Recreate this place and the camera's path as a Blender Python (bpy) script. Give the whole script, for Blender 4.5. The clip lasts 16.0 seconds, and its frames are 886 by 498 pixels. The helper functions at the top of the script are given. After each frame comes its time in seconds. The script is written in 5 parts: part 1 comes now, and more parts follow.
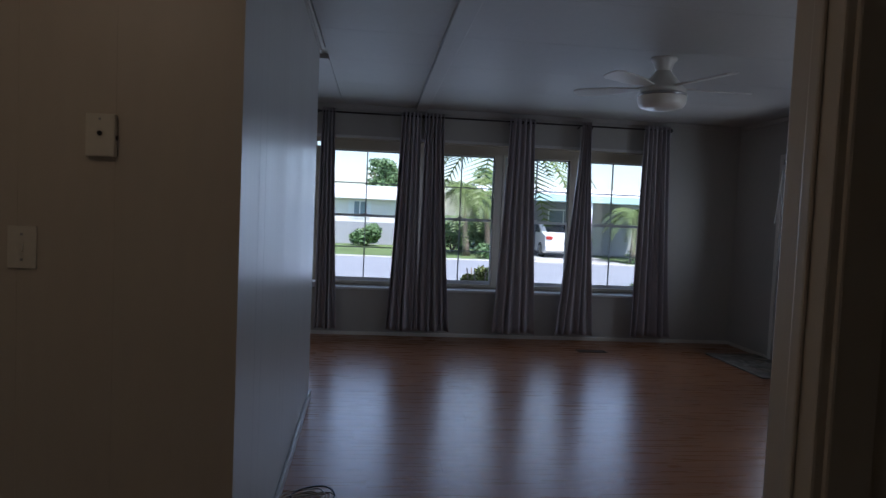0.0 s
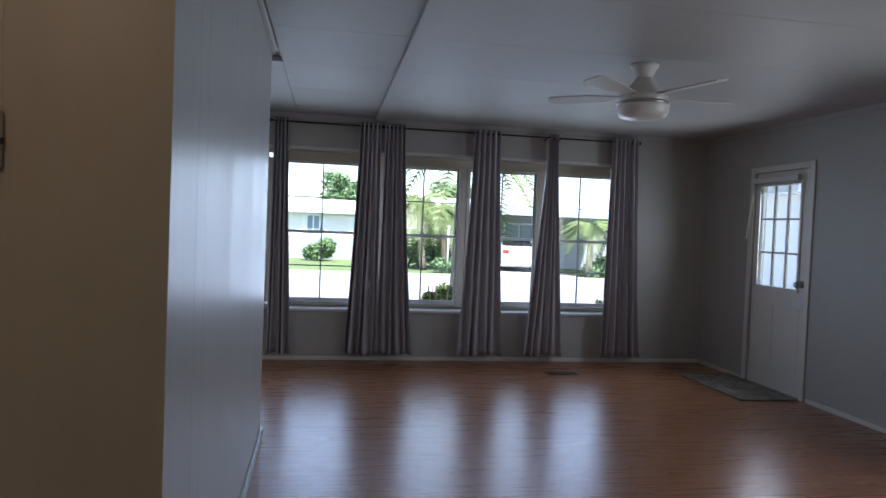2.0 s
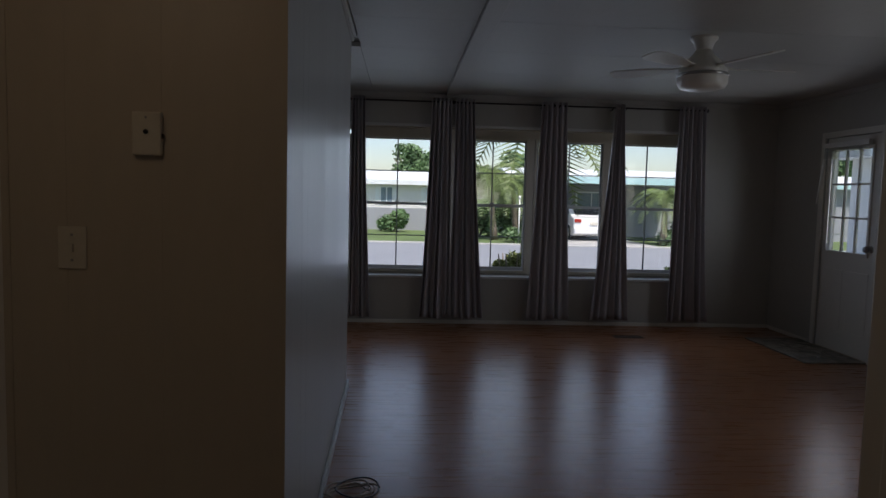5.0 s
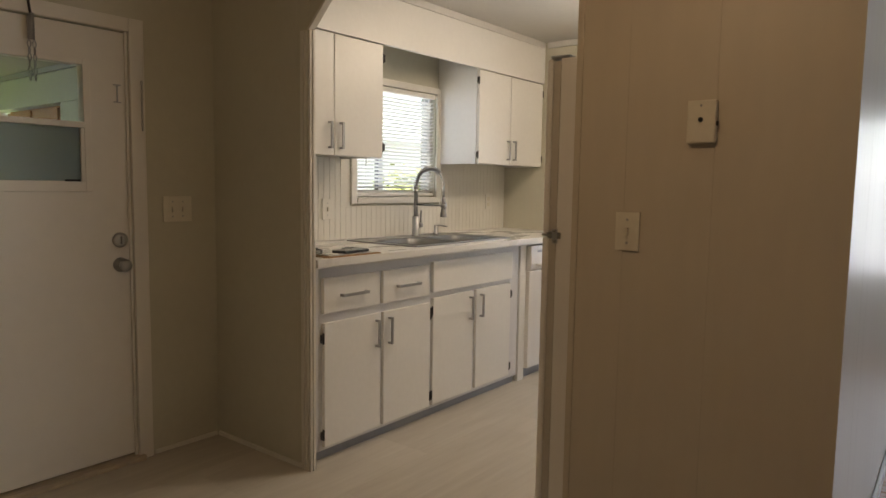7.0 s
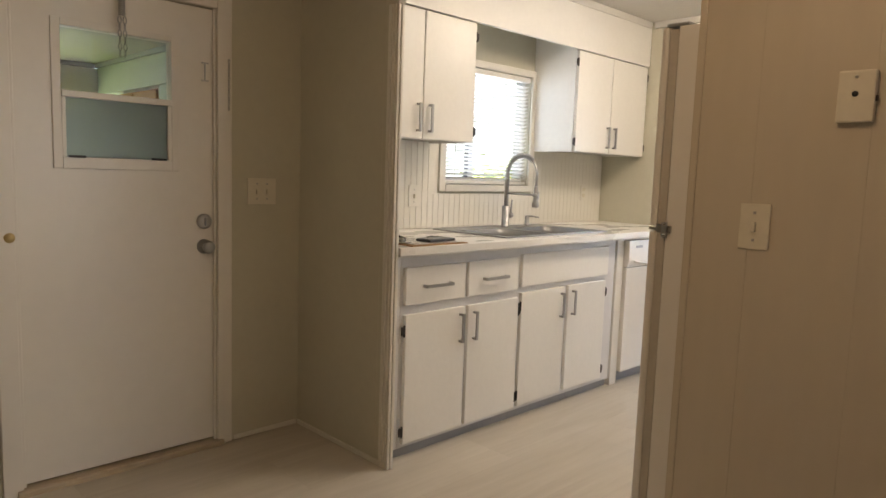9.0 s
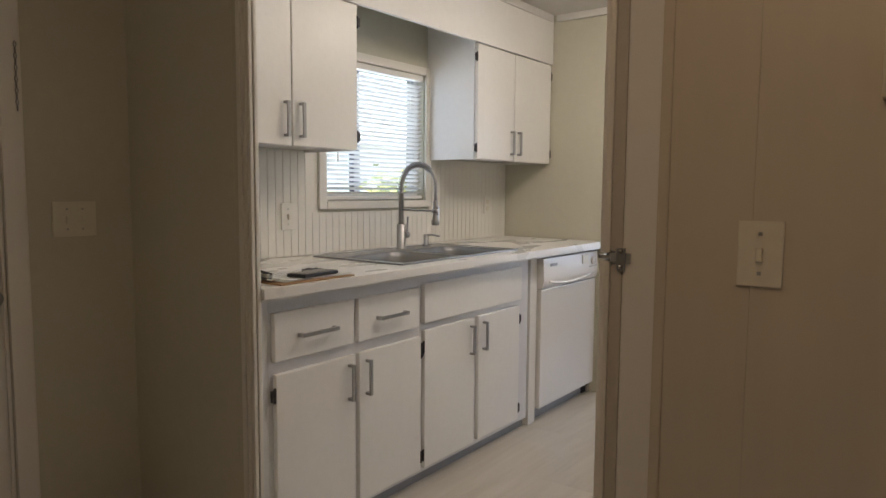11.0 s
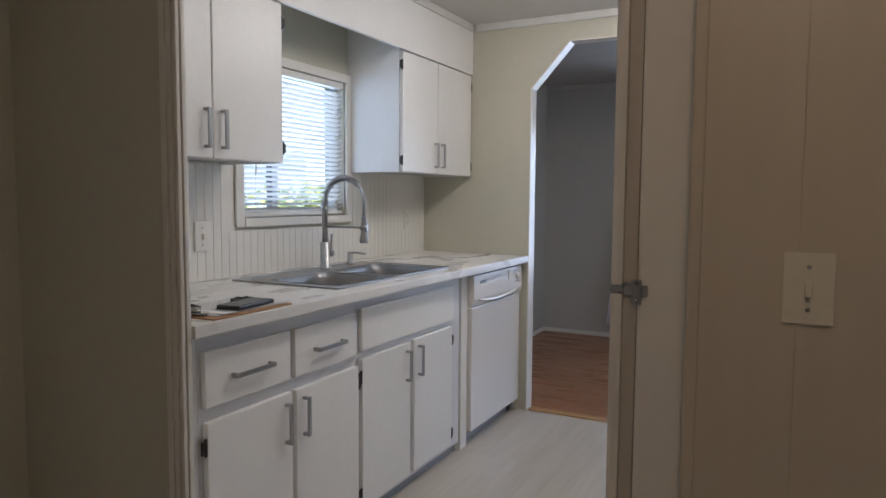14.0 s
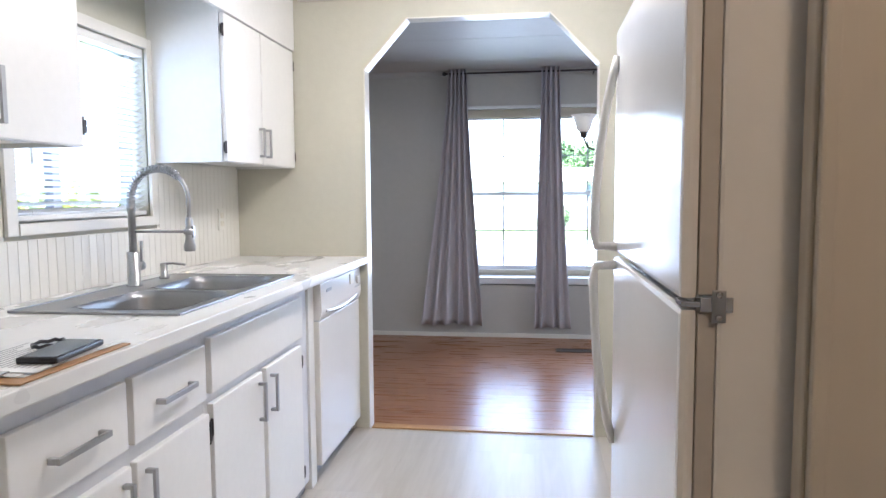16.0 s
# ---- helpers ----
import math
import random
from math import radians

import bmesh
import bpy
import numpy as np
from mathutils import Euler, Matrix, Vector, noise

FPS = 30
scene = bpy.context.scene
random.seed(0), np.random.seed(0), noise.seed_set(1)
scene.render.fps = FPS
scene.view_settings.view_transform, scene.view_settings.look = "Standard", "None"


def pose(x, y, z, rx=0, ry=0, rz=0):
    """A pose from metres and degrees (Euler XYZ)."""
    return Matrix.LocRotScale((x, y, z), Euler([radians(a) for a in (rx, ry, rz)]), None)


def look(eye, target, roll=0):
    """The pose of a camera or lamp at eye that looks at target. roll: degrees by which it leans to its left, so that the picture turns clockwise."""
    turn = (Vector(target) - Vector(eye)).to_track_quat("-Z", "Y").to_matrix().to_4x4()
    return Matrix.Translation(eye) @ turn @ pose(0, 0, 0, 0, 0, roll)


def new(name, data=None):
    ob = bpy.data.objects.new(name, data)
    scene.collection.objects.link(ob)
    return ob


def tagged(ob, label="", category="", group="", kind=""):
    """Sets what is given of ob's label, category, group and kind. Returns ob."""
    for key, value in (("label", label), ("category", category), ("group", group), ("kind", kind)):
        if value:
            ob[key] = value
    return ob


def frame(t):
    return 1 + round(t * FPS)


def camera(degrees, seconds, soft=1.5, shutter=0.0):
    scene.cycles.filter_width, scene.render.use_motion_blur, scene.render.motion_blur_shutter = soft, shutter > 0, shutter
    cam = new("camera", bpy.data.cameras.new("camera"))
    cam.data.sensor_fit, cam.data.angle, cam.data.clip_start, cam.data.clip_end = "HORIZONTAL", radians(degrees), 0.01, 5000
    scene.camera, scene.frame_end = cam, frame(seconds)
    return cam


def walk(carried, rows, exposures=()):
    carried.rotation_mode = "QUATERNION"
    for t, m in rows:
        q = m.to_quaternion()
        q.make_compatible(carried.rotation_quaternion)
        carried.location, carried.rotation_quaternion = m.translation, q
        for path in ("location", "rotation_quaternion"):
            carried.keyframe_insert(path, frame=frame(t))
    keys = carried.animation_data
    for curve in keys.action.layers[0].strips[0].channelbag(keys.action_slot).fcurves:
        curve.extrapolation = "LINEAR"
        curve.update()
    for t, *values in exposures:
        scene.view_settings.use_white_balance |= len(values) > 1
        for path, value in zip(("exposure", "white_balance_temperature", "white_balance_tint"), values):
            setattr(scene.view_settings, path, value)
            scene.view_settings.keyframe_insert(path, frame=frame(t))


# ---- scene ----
cam = camera(66.2, 16.0)
PATH = [
    (0, (-0.145, 0.281, 1.215), (0.055, 2.269, 1.108), 2.5),
    (0.5, (-0.144, 0.37, 1.218), (0.016, 2.363, 1.17), 1.2),
    (1, (-0.147, 0.422, 1.214), (0.007, 2.416, 1.188), 0.4),
    (1.5, (-0.128, 0.488, 1.207), (0.049, 2.48, 1.194), 1.1),
    (2, (-0.179, 0.65, 1.234), (0.153, 2.622, 1.172), 2.3),
    (2.5, (-0.228, 0.748, 1.25), (0.379, 2.652, 1.162), 0.7),
    (3, (-0.229, 0.757, 1.243), (0.403, 2.653, 1.169), 0.5),
    (3.2, (-0.231, 0.765, 1.246), (0.386, 2.666, 1.177), 0.4),
    (5.3, (-0.2, 0.257, 1.23), (-0.265, 2.248, 1.049), 1.5),
    (5.5, (-0.213, 0.234, 1.224), (-0.428, 2.213, 1.028), 1.4),
    (6, (-0.241, 0.227, 1.228), (-0.875, 2.117, 1.075), 1.2),
    (6.5, (-0.267, 0.241, 1.222), (-1.285, 1.954, 1.05), 1.0),
    (7, (-0.274, 0.301, 1.204), (-1.502, 1.868, 1.014), 0.9),
    (7.5, (-0.276, 0.33, 1.197), (-1.622, 1.794, 0.994), 1.2),
    (8, (-0.294, 0.311, 1.192), (-1.788, 1.624, 0.977), 0.2),
    (8.5, (-0.298, 0.341, 1.187), (-1.802, 1.642, 0.979), 0.7),
    (9, (-0.398, 0.446, 1.182), (-1.818, 1.838, 0.96), 2.0),
    (9.2, (-0.467, 0.51, 1.199), (-1.855, 1.934, 0.982), 2.0),
    (11.3, (-0.795, 0.914, 1.184), (-1.974, 2.52, 1.001), 0.8),
    (11.5, (-0.802, 0.916, 1.189), (-1.97, 2.527, 0.992), 1.2),
    (12, (-0.804, 0.929, 1.142), (-1.961, 2.508, 0.729), 1.3),
    (12.5, (-0.817, 0.946, 1.149), (-1.97, 2.526, 0.733), 1.8),
    (13, (-0.869, 0.932, 1.21), (-1.981, 2.588, 1.08), 1.3),
    (13.5, (-0.944, 0.912, 1.223), (-1.959, 2.63, 1.089), 1.4),
    (14, (-1.05, 0.941, 1.215), (-1.963, 2.714, 1.062), 0.4),
    (14.5, (-1.191, 1.074, 1.214), (-2.017, 2.895, 1.142), 0.1),
    (15, (-1.308, 1.162, 1.211), (-2.025, 3.026, 1.117), 0.7),
    (15.5, (-1.448, 1.199, 1.214), (-1.89, 3.146, 1.104), 0.1),
    (16, (-1.536, 1.219, 1.203), (-1.8, 3.195, 1.04), -0.4),
]
EXPO = [(0.0, 0.66, 5650, 14), (0.5, 1.55, 5800, 14), (1.0, 2.32, 5850, 14), (1.5, 1.92, 5900, 14), (2.0, 1.65, 5900, 14), (2.5, 0.30, 5900, 14),
        (3.2, -0.30, 5900, 14), (5.5, 0.40, 6700, 14), (6.0, 2.55, 7200, 14), (6.5, 2.95, 7800, 14), (7.0, 2.27, 8000, 14), (7.5, 2.30, 8000, 14), (8.0, 2.55, 8000, 14), (8.5, 3.12, 7900, 14), (9.0, 2.88, 7700, 14),
        (11.5, 2.22, 6700, 14), (12.5, 2.08, 6350, 14), (14.0, 2.22, 5900, 14), (14.5, 2.32, 5800, 14), (15.0, 2.45, 5750, 14), (15.5, 2.78, 5700, 14), (16.0, 3.38, 5700, 14)]
walk(cam, [(t, look(eye, target, roll)) for t, eye, target, roll in PATH], EXPO)

# ---- world and sun ----
world = bpy.data.worlds.new("sky")
scene.world = world
world.use_nodes = True
wn = world.node_tree
sky = wn.nodes.new("ShaderNodeTexSky")
sky.sky_type, sky.sun_disc = "NISHITA", False
SUN_EL, SUN_AZ = radians(58), radians(160)
sky.sun_elevation, sky.sun_rotation = SUN_EL, SUN_AZ
wn.links.new(sky.outputs[0], wn.nodes["Background"].inputs[0])
wn.nodes["Background"].inputs[1].default_value = 0.15
sun_lamp = bpy.data.lights.new("sun", "SUN")
sun_lamp.energy, sun_lamp.angle, sun_lamp.color = 5.0, radians(0.5), (1.0, 0.95, 0.88)
sun = new("sun", sun_lamp)
sun_way = Vector((math.sin(SUN_AZ) * math.cos(SUN_EL), math.cos(SUN_AZ) * math.cos(SUN_EL), math.sin(SUN_EL)))
sun.matrix_world = look(sun_way * 60, (0, 0, 0))


def lamp_inside(name, where, watts, radius, colour):
    data = bpy.data.lights.new(name, "POINT")
    data.energy, data.shadow_soft_size, data.color = watts, radius, colour
    ob = new(name, data)
    ob.location = where
    return ob


def window_light(name, where, towards, width, height, watts, spread, colour=(0.64, 0.78, 1.0)):
    """Daylight entering through one opening."""
    data = bpy.data.lights.new(name, "AREA")
    data.shape, data.size, data.size_y, data.energy, data.color = "RECTANGLE", width, height, watts, colour
    data.spread = spread
    ob = new(name, data)
    ob.matrix_world = look(where, towards)
    return ob


window_light("daylight_north", (0.21, 6.945, 1.15), (0.21, 4.945, 1.02), 4.75, 1.24, 10.5, 2.35)
window_light("daylight_kitchen", (-3.094, 3.39, 1.45), (-2.0, 3.39, 1.45), 0.66, 0.56, 0.8, 2.6)
window_light("daylight_east", (3.49, 3.08, 1.22), (2.0, 3.08, 1.22), 1.15, 1.2, 4.8, 2.6, (0.90, 0.94, 1.0))
window_light("daylight_door", (3.487, 5.785, 1.25), (2.0, 5.785, 1.25), 0.48, 0.70, 2.2, 2.6, (0.88, 0.93, 1.0))
KITCHEN_LAMPS = ((-1.67, 3.13), (-1.70, 3.84))
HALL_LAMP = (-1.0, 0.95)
for lamp_xy, watts in zip(KITCHEN_LAMPS, (0.82, 0.60)):
    lamp_inside("kitchen_light", (*lamp_xy, 2.02), watts, 0.08, (1.0, 0.94, 0.85))
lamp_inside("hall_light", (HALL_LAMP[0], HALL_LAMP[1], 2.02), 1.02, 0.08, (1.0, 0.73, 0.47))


# ---- materials ----
def mat(name, colour, rough=0.5, metal=0.0, vary=0.06, scale=6.0, bump=0.0, bscale=60.0, stretch=(1, 1, 1), piece=0.0, spec=0.5, coat=0.0, worn=0.0):
    m = bpy.data.materials.new(name)
    m.use_nodes = True
    nt = m.node_tree
    b = nt.nodes["Principled BSDF"]
    b.inputs["Roughness"].default_value, b.inputs["Metallic"].default_value = rough, metal
    b.inputs["Specular IOR Level"].default_value, b.inputs["Coat Weight"].default_value = spec, coat
    tc = nt.nodes.new("ShaderNodeTexCoord")
    mp = nt.nodes.new("ShaderNodeMapping")
    mp.inputs["Scale"].default_value = stretch
    nt.links.new(tc.outputs["Object"], mp.inputs["Vector"])
    n1, n2 = nt.nodes.new("ShaderNodeTexNoise"), nt.nodes.new("ShaderNodeTexNoise")
    n1.inputs["Scale"].default_value, n2.inputs["Scale"].default_value = scale, scale * 9
    n1.inputs["Detail"].default_value, n2.inputs["Detail"].default_value = 4, 6
    for n in (n1, n2):
        nt.links.new(mp.outputs[0], n.inputs["Vector"])
    mix = nt.nodes.new("ShaderNodeMath")
    mix.operation = "ADD"
    nt.links.new(n1.outputs[0], mix.inputs[0])
    nt.links.new(n2.outputs[0], mix.inputs[1])
    last = mix
    if piece:
        oi, mul = nt.nodes.new("ShaderNodeObjectInfo"), nt.nodes.new("ShaderNodeMath")
        mul.operation = "MULTIPLY_ADD"
        mul.inputs[1].default_value = piece
        nt.links.new(oi.outputs["Random"], mul.inputs[0])
        nt.links.new(mix.outputs[0], mul.inputs[2])
        last = mul
    ramp = nt.nodes.new("ShaderNodeMapRange")
    ramp.inputs["From Min"].default_value, ramp.inputs["From Max"].default_value = 0.55, 1.45 + piece
    nt.links.new(last.outputs[0], ramp.inputs["Value"])
    col = nt.nodes.new("ShaderNodeMix")
    col.data_type = "RGBA"
    col.inputs[6].default_value = (*[max(0.0, c * (1 - vary)) for c in colour], 1)
    col.inputs[7].default_value = (*[min(1.0, c * (1 + vary)) for c in colour], 1)
    nt.links.new(ramp.outputs[0], col.inputs[0])
    nt.links.new(col.outputs[2], b.inputs["Base Color"])
    rr = nt.nodes.new("ShaderNodeMapRange")
    rr.inputs["To Min"].default_value, rr.inputs["To Max"].default_value = max(0.02, rough - 0.05 - worn), min(1, rough + 0.05 + worn)
    nt.links.new(n1.outputs[0], rr.inputs["Value"])
    nt.links.new(rr.outputs[0], b.inputs["Roughness"])
    if bump:
        n3, bp = nt.nodes.new("ShaderNodeTexNoise"), nt.nodes.new("ShaderNodeBump")
        n3.inputs["Scale"].default_value = bscale
        nt.links.new(mp.outputs[0], n3.inputs["Vector"])
        bp.inputs["Strength"].default_value, bp.inputs["Distance"].default_value = bump, 0.004
        nt.links.new(n3.outputs[0], bp.inputs["Height"])
        nt.links.new(bp.outputs[0], b.inputs["Normal"])
    return m


def wood_floor(name, dark, light, along, rough, strip):
    """Printed wood planks: long grain streaks, narrower strips in each plank and a tint for each piece."""
    m = bpy.data.materials.new(name)
    m.use_nodes = True
    nt = m.node_tree
    b = nt.nodes["Principled BSDF"]
    b.inputs["Specular IOR Level"].default_value = 0.36
    tc, mp = nt.nodes.new("ShaderNodeTexCoord"), nt.nodes.new("ShaderNodeMapping")
    oi = nt.nodes.new("ShaderNodeObjectInfo")
    mp.inputs["Scale"].default_value = (1.2, 14, 1) if along == "x" else (14, 1.2, 1)
    nt.links.new(tc.outputs["Object"], mp.inputs["Vector"])
    sh = nt.nodes.new("ShaderNodeVectorMath")
    sh.operation = "SCALE"
    cx = nt.nodes.new("ShaderNodeCombineXYZ")
    nt.links.new(oi.outputs["Random"], cx.inputs[0])
    nt.links.new(oi.outputs["Random"], cx.inputs[1])
    nt.links.new(cx.outputs[0], sh.inputs[0])
    sh.inputs["Scale"].default_value = 37.0
    ad = nt.nodes.new("ShaderNodeVectorMath")
    ad.operation = "ADD"
    nt.links.new(mp.outputs[0], ad.inputs[0])
    nt.links.new(sh.outputs[0], ad.inputs[1])
    n1, n2 = nt.nodes.new("ShaderNodeTexNoise"), nt.nodes.new("ShaderNodeTexNoise")
    n1.inputs["Scale"].default_value, n1.inputs["Detail"].default_value, n1.inputs["Distortion"].default_value = 2.2, 6, 0.6
    n2.inputs["Scale"].default_value, n2.inputs["Detail"].default_value = 0.7, 3
    nt.links.new(ad.outputs[0], n1.inputs["Vector"])
    nt.links.new(ad.outputs[0], n2.inputs["Vector"])
    br = nt.nodes.new("ShaderNodeTexBrick")
    br.inputs["Color1"].default_value, br.inputs["Color2"].default_value, br.inputs["Mortar"].default_value = (0, 0, 0, 1), (1, 1, 1, 1), (0.5, 0.5, 0.5, 1)
    br.inputs["Scale"].default_value, br.inputs["Mortar Size"].default_value = 1.0, 0.0003
    br.inputs["Brick Width"].default_value, br.inputs["Row Height"].default_value = strip
    rot = nt.nodes.new("ShaderNodeMapping")
    rot.inputs["Rotation"].default_value = (0, 0, 0 if along == "x" else radians(90))
    nt.links.new(tc.outputs["Object"], rot.inputs["Vector"])
    nt.links.new(rot.outputs[0], br.inputs["Vector"])
    total = None
    for source, weight in ((n1.outputs[0], 0.60), (n2.outputs[0], 0.5), (oi.outputs["Random"], 0.24), (br.outputs["Color"], 0.20)):
        k = nt.nodes.new("ShaderNodeMath")
        k.operation = "MULTIPLY_ADD"
        nt.links.new(source, k.inputs[0])
        k.inputs[1].default_value = weight
        if total:
            nt.links.new(total, k.inputs[2])
        else:
            k.inputs[2].default_value = 0.0
        total = k.outputs[0]
    rg = nt.nodes.new("ShaderNodeMapRange")
    rg.inputs["From Min"].default_value, rg.inputs["From Max"].default_value = 0.45, 1.2
    nt.links.new(total, rg.inputs["Value"])
    col = nt.nodes.new("ShaderNodeMix")
    col.data_type = "RGBA"
    col.inputs[6].default_value, col.inputs[7].default_value = (*dark, 1), (*light, 1)
    nt.links.new(rg.outputs[0], col.inputs[0])
    nt.links.new(col.outputs[2], b.inputs["Base Color"])
    rr = nt.nodes.new("ShaderNodeMapRange")
    rr.inputs["To Min"].default_value, rr.inputs["To Max"].default_value = rough - 0.03, rough + 0.05
    nt.links.new(n1.outputs[0], rr.inputs["Value"])
    nt.links.new(rr.outputs[0], b.inputs["Roughness"])
    bp = nt.nodes.new("ShaderNodeBump")
    bp.inputs["Strength"].default_value, bp.inputs["Distance"].default_value = 0.03, 0.002
    nt.links.new(n1.outputs[0], bp.inputs["Height"])
    nt.links.new(bp.outputs[0], b.inputs["Normal"])
    return m


def glass(name, colour=(1, 1, 1), rough=0.0):
    m = bpy.data.materials.new(name)
    m.use_nodes = True
    b = m.node_tree.nodes["Principled BSDF"]
    b.inputs["Base Color"].default_value = (*colour, 1)
    b.inputs["Transmission Weight"].default_value, b.inputs["Roughness"].default_value, b.inputs["IOR"].default_value = 1.0, rough, 1.45
    return m


def glow(name, colour, strength):
    m = bpy.data.materials.new(name)
    m.use_nodes = True
    b = m.node_tree.nodes["Principled BSDF"]
    b.inputs["Base Color"].default_value = (0.85, 0.83, 0.78, 1)
    b.inputs["Emission Color"].default_value, b.inputs["Emission Strength"].default_value = (*colour, 1), strength
    return m


CREAM = mat("cream_wall_paint", (0.56, 0.54, 0.445), 0.55, vary=0.04, scale=3, bump=0.12, bscale=90)
HALL = mat("beige_panel_paint", (0.56, 0.50, 0.41), 0.42, vary=0.05, scale=2.5, bump=0.1, bscale=70, stretch=(1, 1, 0.25))
GREY = mat("grey_wall_paint", (0.45, 0.44, 0.405), 0.5, vary=0.04, scale=2.5, bump=0.1, bscale=70)
SATIN = mat("grey_satin_panel_paint", (0.43, 0.43, 0.415), 0.35, vary=0.05, scale=2, bump=0.16, bscale=14, stretch=(1, 1, 0.12), worn=0.06)
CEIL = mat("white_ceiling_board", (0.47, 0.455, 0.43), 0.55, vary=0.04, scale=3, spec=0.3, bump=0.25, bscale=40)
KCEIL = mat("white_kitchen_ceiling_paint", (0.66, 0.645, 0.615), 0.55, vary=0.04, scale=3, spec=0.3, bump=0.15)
TRIM = mat("white_gloss_trim", (0.72, 0.70, 0.64), 0.3, vary=0.05, scale=8, bump=0.05)
TAN = mat("tan_window_trim", (0.50, 0.44, 0.33), 0.4, vary=0.05, scale=5)
VINYL = mat("white_vinyl_frame", (0.62, 0.62, 0.60), 0.35, vary=0.04)
MUNTIN = mat("grey_muntin", (0.30, 0.32, 0.33), 0.4)
CAB = mat("white_cabinet_paint", (0.80, 0.79, 0.76), 0.32, vary=0.03, scale=4, bump=0.1, bscale=50)
CABFRAME = mat("pale_grey_cabinet_frame", (0.70, 0.70, 0.71), 0.4, vary=0.04, scale=4)
KICK = mat("grey_toe_kick", (0.33, 0.34, 0.37), 0.5)
BEAD = mat("white_beadboard_paint", (0.76, 0.74, 0.68), 0.4, vary=0.03)
NICKEL = mat("brushed_nickel", (0.42, 0.42, 0.42), 0.32, 1.0, vary=0.06, scale=30)
STEEL = mat("stainless_steel", (0.36, 0.36, 0.365), 0.36, 1.0, vary=0.08, scale=12, stretch=(1, 8, 1), worn=0.05)
CHROME = mat("chrome", (0.6, 0.6, 0.6), 0.12, 1.0)
BRASS = mat("brass", (0.62, 0.48, 0.26), 0.3, 1.0)
DARKMETAL = mat("dark_bronze_metal", (0.05, 0.045, 0.045), 0.4, 0.7)
BLACK = mat("black_plastic", (0.015, 0.015, 0.017), 0.35)
BAG = mat("black_bin_bag_plastic", (0.02, 0.02, 0.024), 0.25, bump=0.5, bscale=25)
APPL = mat("white_appliance_enamel", (0.80, 0.78, 0.75), 0.16, vary=0.02, scale=3, bump=0.06, bscale=220)
GASKET = mat("pale_rubber_gasket", (0.52, 0.48, 0.43), 0.6)
FABRIC = mat("grey_curtain_fabric", (0.46, 0.435, 0.45), 0.55, vary=0.08, scale=5, bump=0.25, bscale=240, stretch=(1, 1, 0.3), spec=0.3)
PAPER = mat("white_paper", (0.75, 0.75, 0.74), 0.7)
HARDBOARD = mat("brown_hardboard", (0.38, 0.21, 0.09), 0.5, vary=0.12, scale=20)
DOORW = mat("white_door_paint", (0.74, 0.71, 0.65), 0.34, vary=0.03, scale=2, bump=0.07, bscale=40)
PLATE = mat("ivory_plate_plastic", (0.70, 0.66, 0.56), 0.3)
WOODSILL = mat("worn_wood_threshold", (0.44, 0.36, 0.26), 0.5, vary=0.3, scale=8, stretch=(1, 0.2, 1))
STRIP = mat("oak_transition_strip", (0.42, 0.24, 0.10), 0.35, vary=0.15, scale=8)
BLIND = mat("white_blind_slat", (0.80, 0.79, 0.75), 0.4, vary=0.02)
VENT = mat("brown_floor_register", (0.07, 0.045, 0.03), 0.4, 0.4)
CORD = mat("tan_cable_sheath", (0.45, 0.38, 0.30), 0.5)
# a little light comes through the curtain cloth
fnt = FABRIC.node_tree
fmix, ftr = fnt.nodes.new("ShaderNodeMixShader"), fnt.nodes.new("ShaderNodeBsdfTranslucent")
ftr.inputs["Color"].default_value = (0.42, 0.40, 0.42, 1)
fmix.inputs[0].default_value = 0.05
fnt.links.new(fnt.nodes["Principled BSDF"].outputs[0], fmix.inputs[1])
fnt.links.new(ftr.outputs[0], fmix.inputs[2])
fnt.links.new(fmix.outputs[0], fnt.nodes["Material Output"].inputs["Surface"])
GLASS = glass("window_glass")
FROST = glass("ribbed_glass", (0.17, 0.18, 0.165), 0.5)
SHADE = mat("white_alabaster_glass", (0.85, 0.82, 0.76), 0.3)
FANWHITE = mat("white_fan_enamel", (0.74, 0.72, 0.68), 0.35)
LIT = glow("lit_opal_glass", (1.0, 0.9, 0.78), 2.5)
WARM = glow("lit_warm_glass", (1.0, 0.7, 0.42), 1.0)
LAMINATE = wood_floor("oak_laminate", (0.255, 0.110, 0.050), (0.345, 0.158, 0.073), "x", 0.27, (0.5, 0.064))
PLANK = wood_floor("pale_vinyl_plank", (0.44, 0.40, 0.34), (0.62, 0.58, 0.52), "y", 0.36, (2.0, 0.5))
MAT = mat("patterned_doormat", (0.20, 0.18, 0.15), 0.9, vary=0.97, scale=9, bump=0.8, bscale=120)


# ---- building helpers ----
BASE = {}


def box(bm, x0, x1, y0, y1, z0, z1, bevel=0.0):
    vs = [bm.verts.new(p) for p in ((x0, y0, z0), (x1, y0, z0), (x1, y1, z0), (x0, y1, z0), (x0, y0, z1), (x1, y0, z1), (x1, y1, z1), (x0, y1, z1))]
    fs = [bm.faces.new([vs[i] for i in q]) for q in ((3, 2, 1, 0), (4, 5, 6, 7), (0, 1, 5, 4), (1, 2, 6, 5), (2, 3, 7, 6), (3, 0, 4, 7))]
    if bevel:
        edges = list({e for f in fs for e in f.edges})
        bmesh.ops.bevel(bm, geom=edges, offset=bevel, segments=2, affect="EDGES", profile=0.6)


def boxes(rows, bevel=0.0):
    bm = bmesh.new()
    for r in rows:
        box(bm, *r, bevel=bevel)
    return bm


